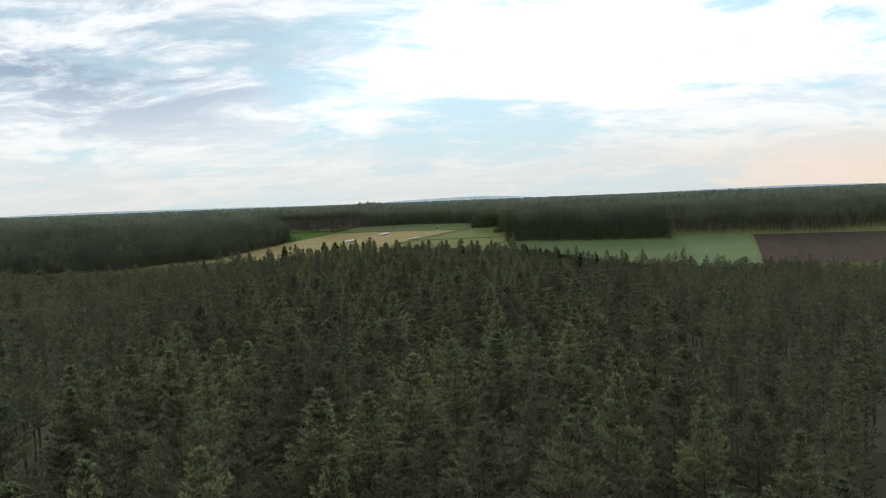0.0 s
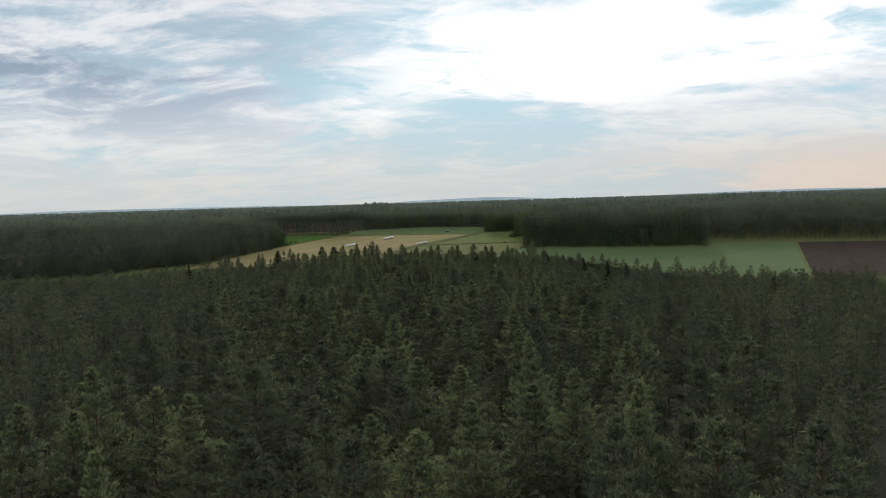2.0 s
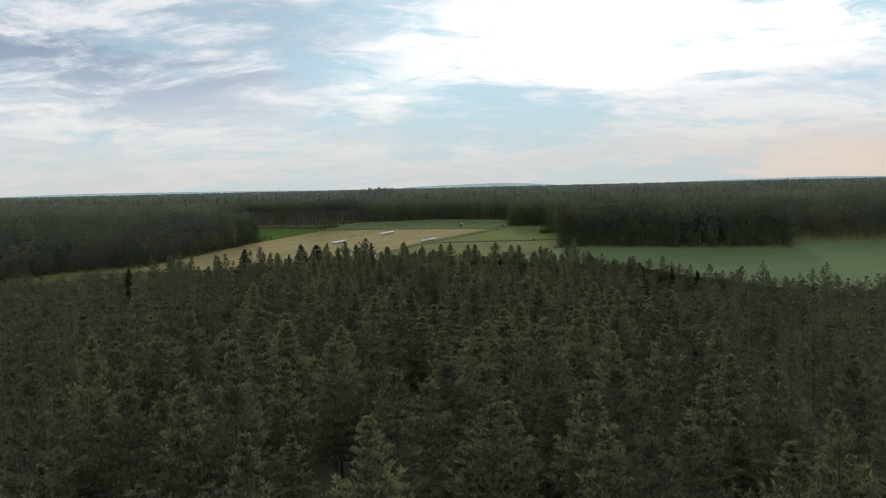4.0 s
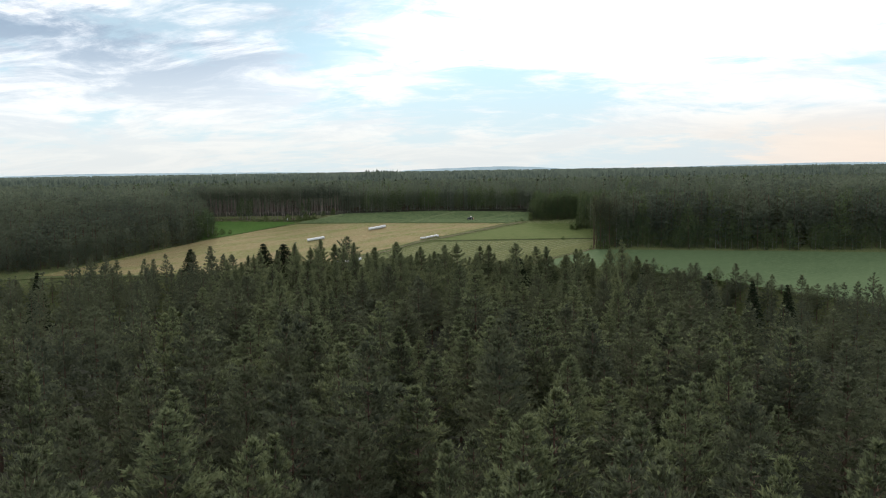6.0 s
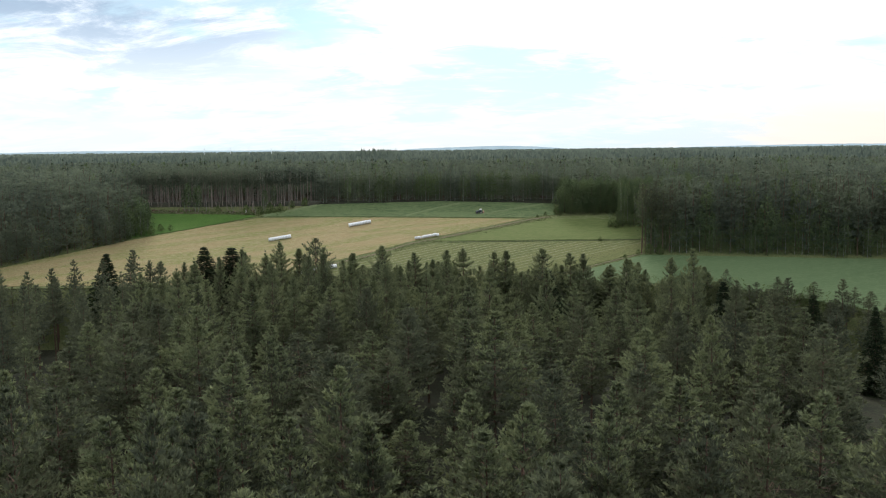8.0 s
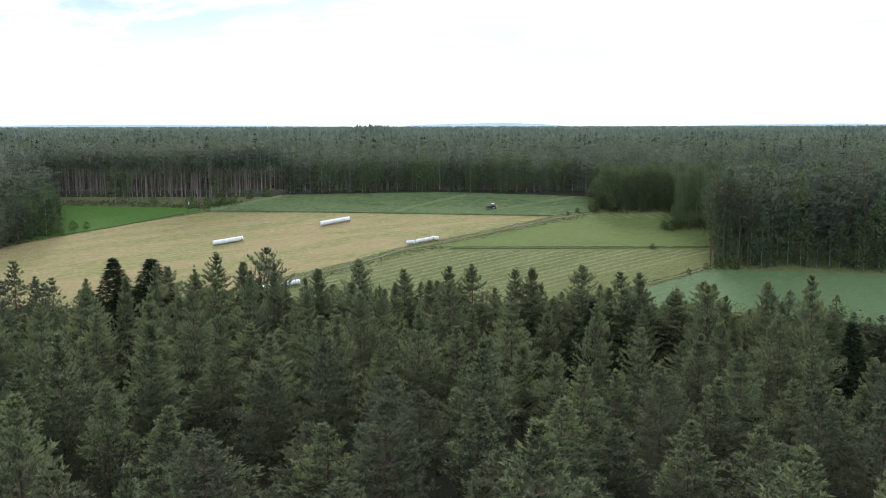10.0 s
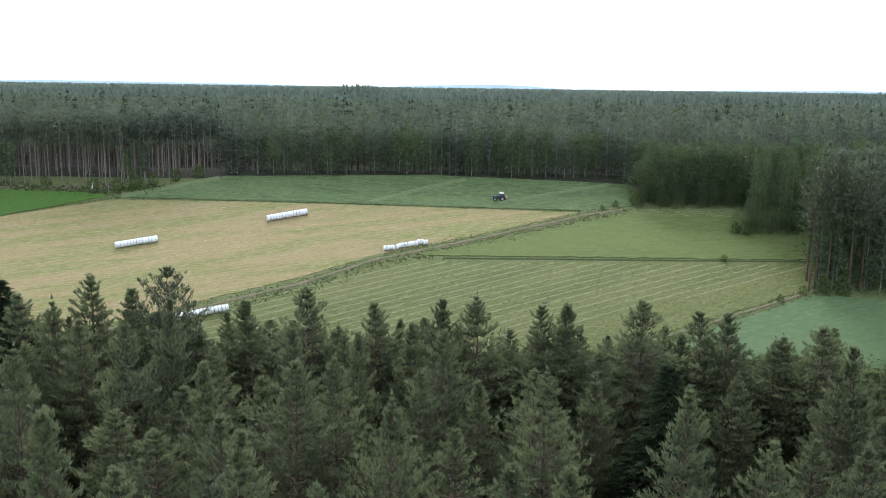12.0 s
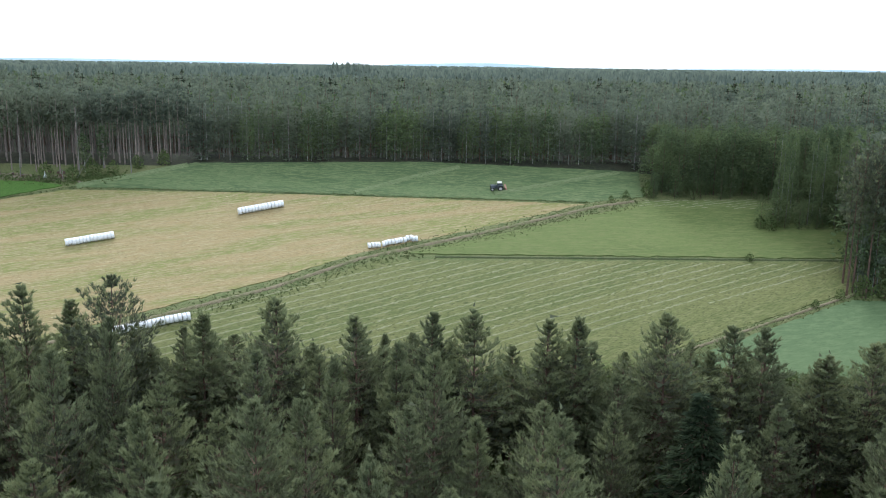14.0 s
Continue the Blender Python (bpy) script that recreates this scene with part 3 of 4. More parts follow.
near = near[(near[:, 1] < forest_edge(near[:, 0]) - 3.5) & (np.abs(near[:, 0] - 4.0) < half) & (near[:, 1] > -242)]
rng = np.random.default_rng(8)
near = on_ground(near)
lead = rng.uniform(size=len(near)) < 0.82
tops = canopy(near[:, 0], near[:, 1]) + np.where(lead, rng.normal(0.2, 1.6, len(near)), rng.normal(-4.2, 1.3, len(near)) + 1.8 * smooth((near[:, 1] - 45.0) / 12.0))
near_edge = smooth((near[:, 1] - forest_edge(near[:, 0]) + 12.0) / 12.0)
tops -= near_edge * rng.uniform(0.0, 1.4, len(near))
tall = np.maximum(tops - near[:, 2], 4.5)
girth = np.where(lead, rng.normal(1.10, 0.13, len(near)), rng.normal(0.92, 0.12, len(near))) * stand(near[:, 1])
single = (near[:, 1] > 52.0) & (np.abs(near[:, 0]) < 44.0)
corridor = (np.abs(near[:, 0] - 3.0) < np.minimum(44.0, 0.50 * (near[:, 1] + 275.0) + 4.0)) & ~single
outer = ~single & ~corridor

# young, the painted light, is set per stand to balance its brightness
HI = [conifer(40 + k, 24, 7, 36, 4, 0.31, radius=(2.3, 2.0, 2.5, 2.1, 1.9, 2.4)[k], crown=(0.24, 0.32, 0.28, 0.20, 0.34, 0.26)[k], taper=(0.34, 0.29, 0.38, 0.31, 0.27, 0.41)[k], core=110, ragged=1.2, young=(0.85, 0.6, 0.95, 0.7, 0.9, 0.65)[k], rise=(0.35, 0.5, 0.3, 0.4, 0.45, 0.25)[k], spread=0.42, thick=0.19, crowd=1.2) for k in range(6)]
OPEN_PINE = conifer(49, 16, 6, 46, 4, 0.30, radius=2.5, crown=0.30, taper=0.60, rise=0.5, core=40, ragged=1.0, young=0.2, spread=0.42, thick=0.19)
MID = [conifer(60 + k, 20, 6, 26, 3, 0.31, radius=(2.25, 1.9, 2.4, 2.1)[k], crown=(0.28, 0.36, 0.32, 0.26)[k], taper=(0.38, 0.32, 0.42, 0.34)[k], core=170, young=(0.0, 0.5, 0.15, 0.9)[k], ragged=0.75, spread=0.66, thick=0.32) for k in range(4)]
LOW = [conifer(70 + k, 14, 6, 13, 3, 0.31, radius=(1.95, 1.65, 2.0)[k], crown=0.38, taper=(0.33, 0.27, 0.30)[k], core=220, young=(0.0, 0.0, 0.15)[k], ragged=0.6, bare=True) for k in range(3)]
FAINT = [conifer(80 + k, 11, 5, 6, 3, 0.44, radius=(1.95, 1.65, 2.0)[k], crown=0.38, taper=(0.34, 0.28, 0.31)[k], core=150, young=(0.0, 0.0, 0.0)[k], ragged=0.6, bare=True) for k in range(3)]
MID, LOW, FAINT = [whole(t) for t in MID], [whole(t) for t in LOW], [whole(t) for t in FAINT]
# rear trees get fewer painted-light tips, to come out darker
rear = near[corridor, 1] < -60.0
kind = np.where(rear, rng.choice(4, corridor.sum(), p=(0.44, 0.18, 0.22, 0.16)), rng.integers(0, 4, corridor.sum()))
plant("forest_pines", MID, kind, near[corridor], tall[corridor], girth[corridor], 14.0, [BARK, NEEDLES, LIT_TIPS], "dense dark green Scots pine forest", "forest")
fringe = np.arange(37.0, 150.0, 1.9)
fr = np.random.default_rng(26)
fringe = fringe + fr.uniform(-0.7, 0.7, len(fringe))
fringe = on_ground(np.column_stack([fringe, forest_edge(fringe) - fr.uniform(0.6, 3.0, len(fringe))]))
plant("forest_fringe", LOW, fr.integers(0, 3, len(fringe)), fringe, ground(fringe[:, 0], forest_edge(fringe[:, 0])) + fr.uniform(0.8, 3.6, len(fringe)) - fringe[:, 2], fr.uniform(0.6, 0.85, len(fringe)), 14.0, [BARK, NEEDLES, LIT_TIPS], "young Scots pines along the field edge", "forest", 27)
beside = outer & (np.abs(near[:, 0] - 3.0) < 74.0)
beyond = outer & ~beside
plant("forest_pines_far", LOW, rng.integers(0, 3, beside.sum()), near[beside], tall[beside], girth[beside], 14.0, [BARK, NEEDLES, LIT_TIPS], "dense dark green Scots pine forest", "forest", 6)
plant("forest_pines_beyond", FAINT, rng.integers(0, 3, beyond.sum()), near[beyond], tall[beyond], girth[beyond], 14.0, [BARK, NEEDLES, LIT_TIPS], "dense dark green Scots pine forest", "forest", 7)


def tree_thing(name, tree, mats, label, category, group):
    base = tagged(new(name), label, category, group)
    trunk, sticks, leaves, young = tree
    v, f, m = join((sticks, 0), (leaves, 0))
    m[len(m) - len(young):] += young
    t = new("trunk", mesh_of("trunk", *trunk, [mats[0]]))
    c = new("crown", mesh_of("crown", v, f, mats[1:], m))
    t.parent = c.parent = base
    return base


def tree_pose(x, y, z, spin, wide, high):
    return Matrix.Translation((x, y, z)) @ Matrix.Rotation(spin, 4, "Z") @ Matrix.Diagonal((wide, wide, high, 1))


SPARE = [whole(conifer(160 + k, 7, 4, 3, 3, 0.70, radius=(2.0, 1.8)[k], crown=0.3, taper=(0.34, 0.30)[k], core=50, young=0.0, ragged=0.6, bare=True)) for k in range(2)]
rest = scatter(-330, 330, -396, 84, 13.0, 4.4, 23)
rest = rest[(rest[:, 1] < forest_edge(rest[:, 0]) - 4.0) & ((np.abs(rest[:, 0] - 4.0) >= 0.53 * (rest[:, 1] + 275.0) + 12.0) | (rest[:, 1] <= -242))]
rr = np.random.default_rng(24)
rest = on_ground(rest)
plant("forest_pines_around", SPARE, rr.integers(0, 2, len(rest)), rest, np.clip(canopy(rest[:, 0], rest[:, 1]) + rr.normal(0, 1.6, len(rest)) - rest[:, 2], 7, 17), rr.uniform(1.9, 2.6, len(rest)), 14.0, [BARK, NEEDLES, LIT_TIPS], "dense dark green Scots pine forest", "forest", 25)


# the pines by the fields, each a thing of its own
stock = [tree_thing("pine_tree", t, (BARK, NEEDLES, LIT_TIPS), "dark green Scots pine with reddish stem", "tree", "pines at the field edge") for t in HI]
EDGE_TOPS = [(-23.9, 16.3), (-10.5, 16.6), (-5.3, 15.5), (-0.3, 15.8), (2.5, 16.0), (7.3, 15.5), (9.2, 15.7), (15.1, 16.0), (19.6, 15.2), (21.7, 15.1), (25.8, 13.2), (-27.0, 17.3), (-15.4, 15.5), (29.0, 14.1), (-32.5, 15.8)]
spots = [(*near[k], tall[k], girth[k]) for k in np.where(single)[0]]
spots = [s for s in spots if math.hypot(s[0] - 15.5, s[1] - 70.5) > 4.8 and not (s[1] > 77.0 and min(abs(s[0] - e[0]) for e in EDGE_TOPS) < 1.7)]
for x, top in EDGE_TOPS:
    y = 80.3
    z = float(ground(x, y))
    spots.append((x, y, z, top + 0.1 - z, 1.40))
for k, x in enumerate(np.arange(-44.0, 44.0, 1.9)):
    x, y = x + rng.uniform(-0.8, 0.8), rng.uniform(80.8, 83.6) - max(0.0, x - 28.0) * 0.25
    z = float(ground(x, y))
    top = rng.uniform(11.4, 14.4) - max(0.0, x - 8.0) * 0.03
    spots.append((x, y, z, max(top - z, 3.0), rng.uniform(0.7, 1.0)))
x, y = -21.3, 80.6
tree_thing("pine_tree", OPEN_PINE, (BARK, NEEDLES, LIT_TIPS), "tall Scots pine with an open airy crown", "tree", "pines at the field edge").matrix_basis = tree_pose(x, y, float(ground(x, y)), 0.4, 1.15, (18.0 - float(ground(x, y))) / 14.0)
used = [False] * 6
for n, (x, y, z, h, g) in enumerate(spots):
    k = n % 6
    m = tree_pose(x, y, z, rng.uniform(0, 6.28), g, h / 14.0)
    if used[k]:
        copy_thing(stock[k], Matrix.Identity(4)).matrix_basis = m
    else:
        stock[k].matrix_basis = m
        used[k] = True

# dark spruces among the pines
spruce_tree = conifer(90, 40, 9, 20, 4, 0.30, radius=2.2, crown=0.03, taper=0.23, rise=-0.22, core=900, young=0.1, ragged=0.35, hang=True, spread=0.55, thick=0.25)
first = None
for x, y, top, g in SPRUCES:
    z = float(ground(x, y))
    m = tree_pose(x, y, z, x, g, (top - z) / 14.0)
    if first is None:
        first = tree_thing("spruce_tree", spruce_tree, (BARK, SPRUCE, SPRUCE), "very dark conical spruce among the pines", "tree", "spruces in the forest")
        first.matrix_basis = m
    else:
        copy_thing(first, Matrix.Identity(4)).matrix_basis = m

# leafy young growth along the bank
under = scatter(-60, 60, 78.5, 85.6, 1.7, 0.7, 51)
under = under[under[:, 1] < forest_edge(under[:, 0]) - 0.8]
ur = np.random.default_rng(52)
under = on_ground(under)
UNDER = [whole(broadleaf(53 + k, 240, 0.40, 8.0, (2.3, 2.7)[k], 0.0)) for k in range(2)]
plant("edge_growth", UNDER, ur.integers(0, 2, len(under)), under, np.minimum(np.clip(ur.normal(3.2, 1.1, len(under)), 1.6, 6.0), 11.2 - under[:, 2]), ur.uniform(0.5, 0.85, len(under)), 8.0, [BARK, BUSH], "leafy young growth at the forest edge", "shrubs", 54)

# ---------------------------------------------------------------- woods behind and beside the fields
def light(tree):
    """The same tree with its crown in the third material."""
    v, f, m = tree
    return v, f, m + (m > 0)


SLIM = [whole(conifer(110 + k, 8, 4, 4, 3, 0.40, height=8.0, radius=(1.0, 0.85)[k], crown=(0.16, 0.24)[k], taper=(0.40, 0.32)[k], trunk_r=0.05, core=40, young=0.0, ragged=0.8, bare=True)) for k in range(2)]
TALLPINE = [whole(conifer(120 + k, 7, 4, 4, 3, 0.40, height=8.0, radius=0.85, crown=(0.56, 0.64)[k], taper=0.75, trunk_r=0.072, core=20, young=0.0, bare=True)) for k in range(2)]
DARKSP = [whole(conifer(125, 12, 4, 4, 3, 0.36, height=8.0, radius=0.85, crown=0.04, taper=0.17, trunk_r=0.05, core=40, rise=-0.2, young=0.0, hang=True, bare=True))]
TALLWOOD = [whole(conifer(115 + k, 10, 4, 5, 3, 0.38, height=8.0, radius=(0.95, 0.85, 0.75)[k], crown=(0.06, 0.12, 0.22)[k], taper=(0.30, 0.38, 0.46)[k], trunk_r=0.05, core=60, young=0.0, bare=True)) for k in range(3)] + DARKSP
LEAFY = [whole(broadleaf(130 + k, 760, 0.24, 8.0, (1.35, 1.15, 1.55)[k], 0.02)) for k in range(3)]
ROUND = [whole(broadleaf(134 + k, 1500, 0.19, 8.0, (1.25, 1.4, 1.1)[k], 0.03)) for k in range(3)]
OVAL = [whole(broadleaf(140 + k, 120, 0.42, 8.0, (0.80, 0.95, 0.70)[k], (0.30, 0.22, 0.38)[k])) for k in range(3)]
MIXED = OVAL + SLIM + DARKSP + [light(t) for t in OVAL[:2]]
FAR = [whole(broadleaf(145 + k, 44, 0.62, 7.0, (0.85, 1.0, 0.75)[k], 0.25)) for k in range(3)]
FAR = FAR + [light(FAR[1])]


def wood(name, corners, step, h, spread, kinds, mats, nominal, label, seed, width=1.0, category="wood", cap=26.2, dome=0.0):
    xs, ys = [c[0] for c in corners], [c[1] for c in corners]
    p = scatter(min(xs), max(xs), min(ys), max(ys), step, step * 0.36, seed)
    p = p[inside(p, corners)]
    r = np.random.default_rng(seed)
    hh = np.clip(r.normal(h, spread, len(p)), h * 0.55, h * 1.3)
    if dome:
        hh = hh * (0.55 + 0.45 * smooth((p[:, 0] - min(xs)) / dome)) * (0.80 + 0.20 * smooth((p[:, 1] - min(ys)) / dome))
    p = on_ground(p)
    hh = np.minimum(hh, cap + r.normal(0, 0.45, len(p)) - p[:, 2])
    return plant(name, kinds, r.integers(0, len(kinds), len(p)), p, hh, width * r.uniform(0.8, 1.25, len(p)), nominal, mats, label, category, seed)


LEFT = [(-200, 82), (-166, 82.5), (-127, 82.5), (-104, 88.0), (-87, 90.2), (-70.4, 99.6), (-59.3, 107.6), (-59.0, 110.2), (-61.5, 112), (-62, 121), (-200, 121)]
wood("wood_pines", LEFT, 2.35, 8.6, 0.9, SLIM, [BARK, HAZED_FAR_NEEDLES, HAZED_FAR_NEEDLES], 8.0, "dense young pine wood beside the stubble field", 31, 1.4)
wood("wood_pines_front", [(-166, 81.6), (-127, 81.4), (-104, 86.9), (-87, 89.2), (-70.4, 97.9), (-58.5, 104.4), (-60.5, 106.0), (-71.5, 100.6), (-88, 92.4), (-105, 90.0), (-127, 84.5), (-166, 84.5)], 1.25, 5.6, 1.7, LEAFY + DARKSP + SLIM, [BARK, HAZED_FAR_NEEDLES, HAZED_FAR_NEEDLES], 8.0, "dense leafy and coniferous wood front", 30, 1.0)
wood("wood_edge_trees", [(-63, 103.5), (-57.8, 105.4), (-57.6, 109.4), (-61.0, 109.9)], 1.2, 6.0, 0.9, LEAFY, [PALE_BARK, BIRCH, SPRUCE], 8.0, "light green birches at a wood's edge", 32, 0.85)
BLOCK = [(34.9, 97.2), (48, 96.8), (62, 95.2), (95, 94.2), (103, 93.4), (105.0, 97.0), (100, 112), (60, 112.2), (42, 111.2), (38.6, 106.3)]
wood("wood_mixed", BLOCK, 1.9, 12.0, 1.6, TALLWOOD + [light(LEAFY[0])], [BARK, HAZED_FAR_NEEDLES, BIRCH], 8.0, "tall dense dark mixed wood", 33, 1.4, cap=26.6)
wood("wood_mixed_skirt", [(34.9, 96.9), (62, 94.9), (103, 93.0), (103, 94.6), (62, 96.6), (35.5, 98.6)], 1.3, 6.2, 2.0, LEAFY + DARKSP, [PALE_BARK, BIRCH, SPRUCE], 8.0, "leafy undergrowth along a wood's edge", 34, 0.9)
wood("copse_round", [(21.3, 113.4), (32.0, 113.8), (46, 110.8), (58, 113.2), (58, 120.3), (22, 120.3)], 1.6, 8.4, 0.6, ROUND, [BARK, COPSE, SPRUCE], 8.0, "rounded leafy copse behind the grass field", 35, 1.2, "copse", dome=3.5)
wood("copse_birches", [(30.2, 108.1), (38.4, 107.5), (42.5, 107.2), (42.0, 111.1), (32.4, 111.1)], 1.45, 8.4, 1.2, ROUND + ROUND + DARKSP, [PALE_BARK, COPSE, SPRUCE], 8.0, "birch copse with pointed tops", 36, 0.72, "copse")
wood("copse_undergrowth", [(21.2, 112.9), (32.0, 113.3), (46, 110.3), (58, 112.8), (58, 115.0), (46, 112.8), (32, 115.8), (22, 115.6)], 0.95, 2.6, 0.7, LEAFY, [BARK, COPSE, COPSE], 8.0, "low dark bushes under a copse", 55, 0.45, "shrubs")
wood("copse_undergrowth", [(30.0, 107.7), (38.4, 107.0), (42.5, 106.7), (42.5, 108.4), (38.4, 108.6), (31.8, 109.4)], 0.9, 2.5, 0.7, LEAFY, [BARK, COPSE, COPSE], 8.0, "low dark bushes under a copse", 56, 0.45, "shrubs")
wood("wood_bare_stems", [(106, 98.6), (135.3, 96.8), (163.5, 94.0), (185, 96.6), (230, 96), (230, 120.3), (100, 120.3), (100, 112)], 2.1, 8.6, 0.9, TALLPINE + SLIM + SLIM, [BARK, HAZED_FAR_NEEDLES, HAZED_FAR_NEEDLES], 8.0, "pine wood with bare visible stems", 37, 1.3)
wood("far_tall_pines", [(-66, 119.3), (-38.9, 116.7), (-36.5, 118.0), (-28.5, 120.1), (-27.5, 125), (-66, 126)], 1.25, 8.4, 0.6, TALLPINE, [GREY_BARK, HAZED_FAR_NEEDLES, HAZED_FAR_NEEDLES], 8.0, "tall bare-stemmed pines behind a clearing", 38, 0.95, cap=28.3)
wood("far_edge_birches", [(-27.8, 120.0), (-25.9, 120.2), (-1.5, 121.2), (21.4, 119.7), (23, 123.0), (-1.5, 124.2), (-26, 123.2), (-28, 122.6)], 1.25, 7.4, 1.3, LEAFY + [light(t) for t in DARKSP + TALLWOOD[:2]], [PALE_BARK, BIRCH, HAZED_FAR_NEEDLES], 8.0, "leafy belt along the far field edge", 39, 0.85, cap=27.4)
p = scatter(-235, 235, 121.5, 175, 1.9, 0.68, 41)
p = p[(np.abs(p[:, 0]) < 75) | (np.random.default_rng(40).uniform(size=len(p)) < 0.62)]
p = p[(np.abs(p[:, 0]) < 0.53 * (p[:, 1] + 275) + 6) & ~inside(p, [(-66, 119), (-36, 118.6), (-27.5, 121), (-27.5, 126), (-66, 127)])]
r = np.random.default_rng(41)
core = (p[:, 0] > -75) & (p[:, 0] < 75)
odds = np.array([0.22, 0.2, 0.2, 0.11, 0.1, 0.07, 0.05, 0.05])
plant("far_forest_near_rows", MIXED, r.choice(8, core.sum(), p=odds), on_ground(p[core]), np.clip(r.normal(6.6, 0.8, core.sum()), 4.5, 8.8), r.uniform(0.8, 1.25, core.sum()), 8.0, [BARK, HAZED_FAR_NEEDLES, BIRCH], "endless dark conifer forest", "forest", 42)
plant("far_forest_sides", FAR, r.integers(0, 3, (~core).sum()), on_ground(p[~core]), np.clip(r.normal(6.6, 0.7, (~core).sum()), 4.5, 8.5), r.uniform(0.9, 1.5, (~core).sum()), 7.0, [BARK, HAZED_FAR_NEEDLES, HAZED_FAR_NEEDLES], "endless dark conifer forest", "forest", 43)


sp = scatter(-190, 190, 124, 300, 19.0, 8.5, 47)
sp = sp[(np.abs(sp[:, 0]) < 0.5 * sp[:, 1] + 20) & (sp[:, 1] > 127.0)]
sr = np.random.default_rng(48)
plant("far_spruces", DARKSP, np.zeros(len(sp), int), on_ground(sp), np.clip(sr.normal(8.0, 0.7, len(sp)), 6.5, 9.6), sr.uniform(0.8, 1.2, len(sp)), 8.0, [BARK, SPRUCE, SPRUCE], "dark spruces standing out of the far forest", "forest", 49)
corner_pine = tree_thing("pine_tree", conifer(51, 11, 5, 8, 6, 0.34, radius=2.0, crown=0.48, taper=0.9, trunk_r=0.16, core=60, young=0.1), (BARK, NEEDLES, LIT_TIPS), "tall dark pine with bare reddish stem at a wood corner", "tree", "pines at the wood corner")
for k, (x, y, h, g) in enumerate(((34.3, 96.6, 11.2, 0.62), (35.0, 97.1, 12.2, 0.6), (35.9, 96.6, 11.6, 0.66), (36.8, 97.2, 12.6, 0.6), (38.0, 96.7, 11.0, 0.7), (39.3, 97.0, 12.0, 0.62), (34.8, 98.6, 11.8, 0.6), (37.2, 98.8, 12.4, 0.6))):
    m = tree_pose(x, y, float(ground(x, y)), k * 1.7, g, h / 14.0)
    if k:
        copy_thing(corner_pine, Matrix.Identity(4)).matrix_basis = m
    else:
        corner_pine.matrix_basis = m


def spire(seed, tiers, height=7.0, radius=1.1):
    """A far conifer: a few ragged leaning tiers of needles about a stem."""
    r = np.random.default_rng(seed)
    v, f = [], []
    for t in range(tiers):
        z0, z1 = height * (0.25 + 0.6 * t / tiers), height * (0.62 + 0.38 * (t + 1) / tiers)
        rad = radius * (1 - 0.55 * t / tiers)
        spin, at = r.uniform(0, 6.28), len(v)
        for k in range(4):
            a = spin + k * 1.571 + r.normal(0, 0.25)
            v.append((rad * math.cos(a) * r.uniform(0.7, 1.2), rad * math.sin(a) * r.uniform(0.7, 1.2), z0 + r.normal(0, 0.35)))
        v.append((r.normal(0, 0.1), r.normal(0, 0.1), z1))
        f += [(at + k, at + (k + 1) % 4, at + 4) for k in range(4)]
    st = stem(height * 0.4, 0.08, 0.06, 3)
    return join((st, 0), ((np.array(v), np.array(f)), 1))


SPIRES = [spire(150 + k, 2 + k % 2, 7.0, (1.0, 1.2, 0.8)[k]) for k in range(3)]
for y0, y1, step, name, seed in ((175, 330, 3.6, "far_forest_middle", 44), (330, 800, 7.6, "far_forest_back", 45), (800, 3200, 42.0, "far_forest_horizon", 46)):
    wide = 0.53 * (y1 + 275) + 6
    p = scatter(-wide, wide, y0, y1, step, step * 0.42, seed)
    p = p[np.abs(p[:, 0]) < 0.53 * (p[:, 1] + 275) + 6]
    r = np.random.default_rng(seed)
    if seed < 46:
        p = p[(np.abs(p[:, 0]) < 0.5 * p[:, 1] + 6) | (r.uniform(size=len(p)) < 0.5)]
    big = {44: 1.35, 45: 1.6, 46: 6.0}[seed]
    plant(name, FAR if seed == 44 else SPIRES, np.where(r.uniform(size=len(p)) < 0.08, 3, r.integers(0, 3, len(p))) if seed == 44 else r.integers(0, 3, len(p)), on_ground(p), np.clip(r.normal(6.8, 0.7, len(p)), 5, 9), r.uniform(0.8, 1.3, len(p)) * big, 7.0, [BARK, HAZED_FAR_NEEDLES if seed == 44 else HAZY_NEEDLES, BIRCH], "endless dark conifer forest to the horizon", "forest", seed)


# ---------------------------------------------------------------- wrapped hay bales
def bale_thing():
    r, length = 0.325, 0.297
    base = tagged(new("hay_bale"), "white plastic-wrapped round hay bale in a row", "hay bale", "rows of wrapped bales")
    part("wrapping", drum(r, length, (0, 0, r), "X", 20, 0.022), WRAP, base)
    for k, x in enumerate((-0.07, 0.01, 0.08)):
        part("film_edge", drum(r + 0.004, 0.012, (x, 0, r), "X", 20), WRAP, base)
    return base


bale = None
brng = np.random.default_rng(77)
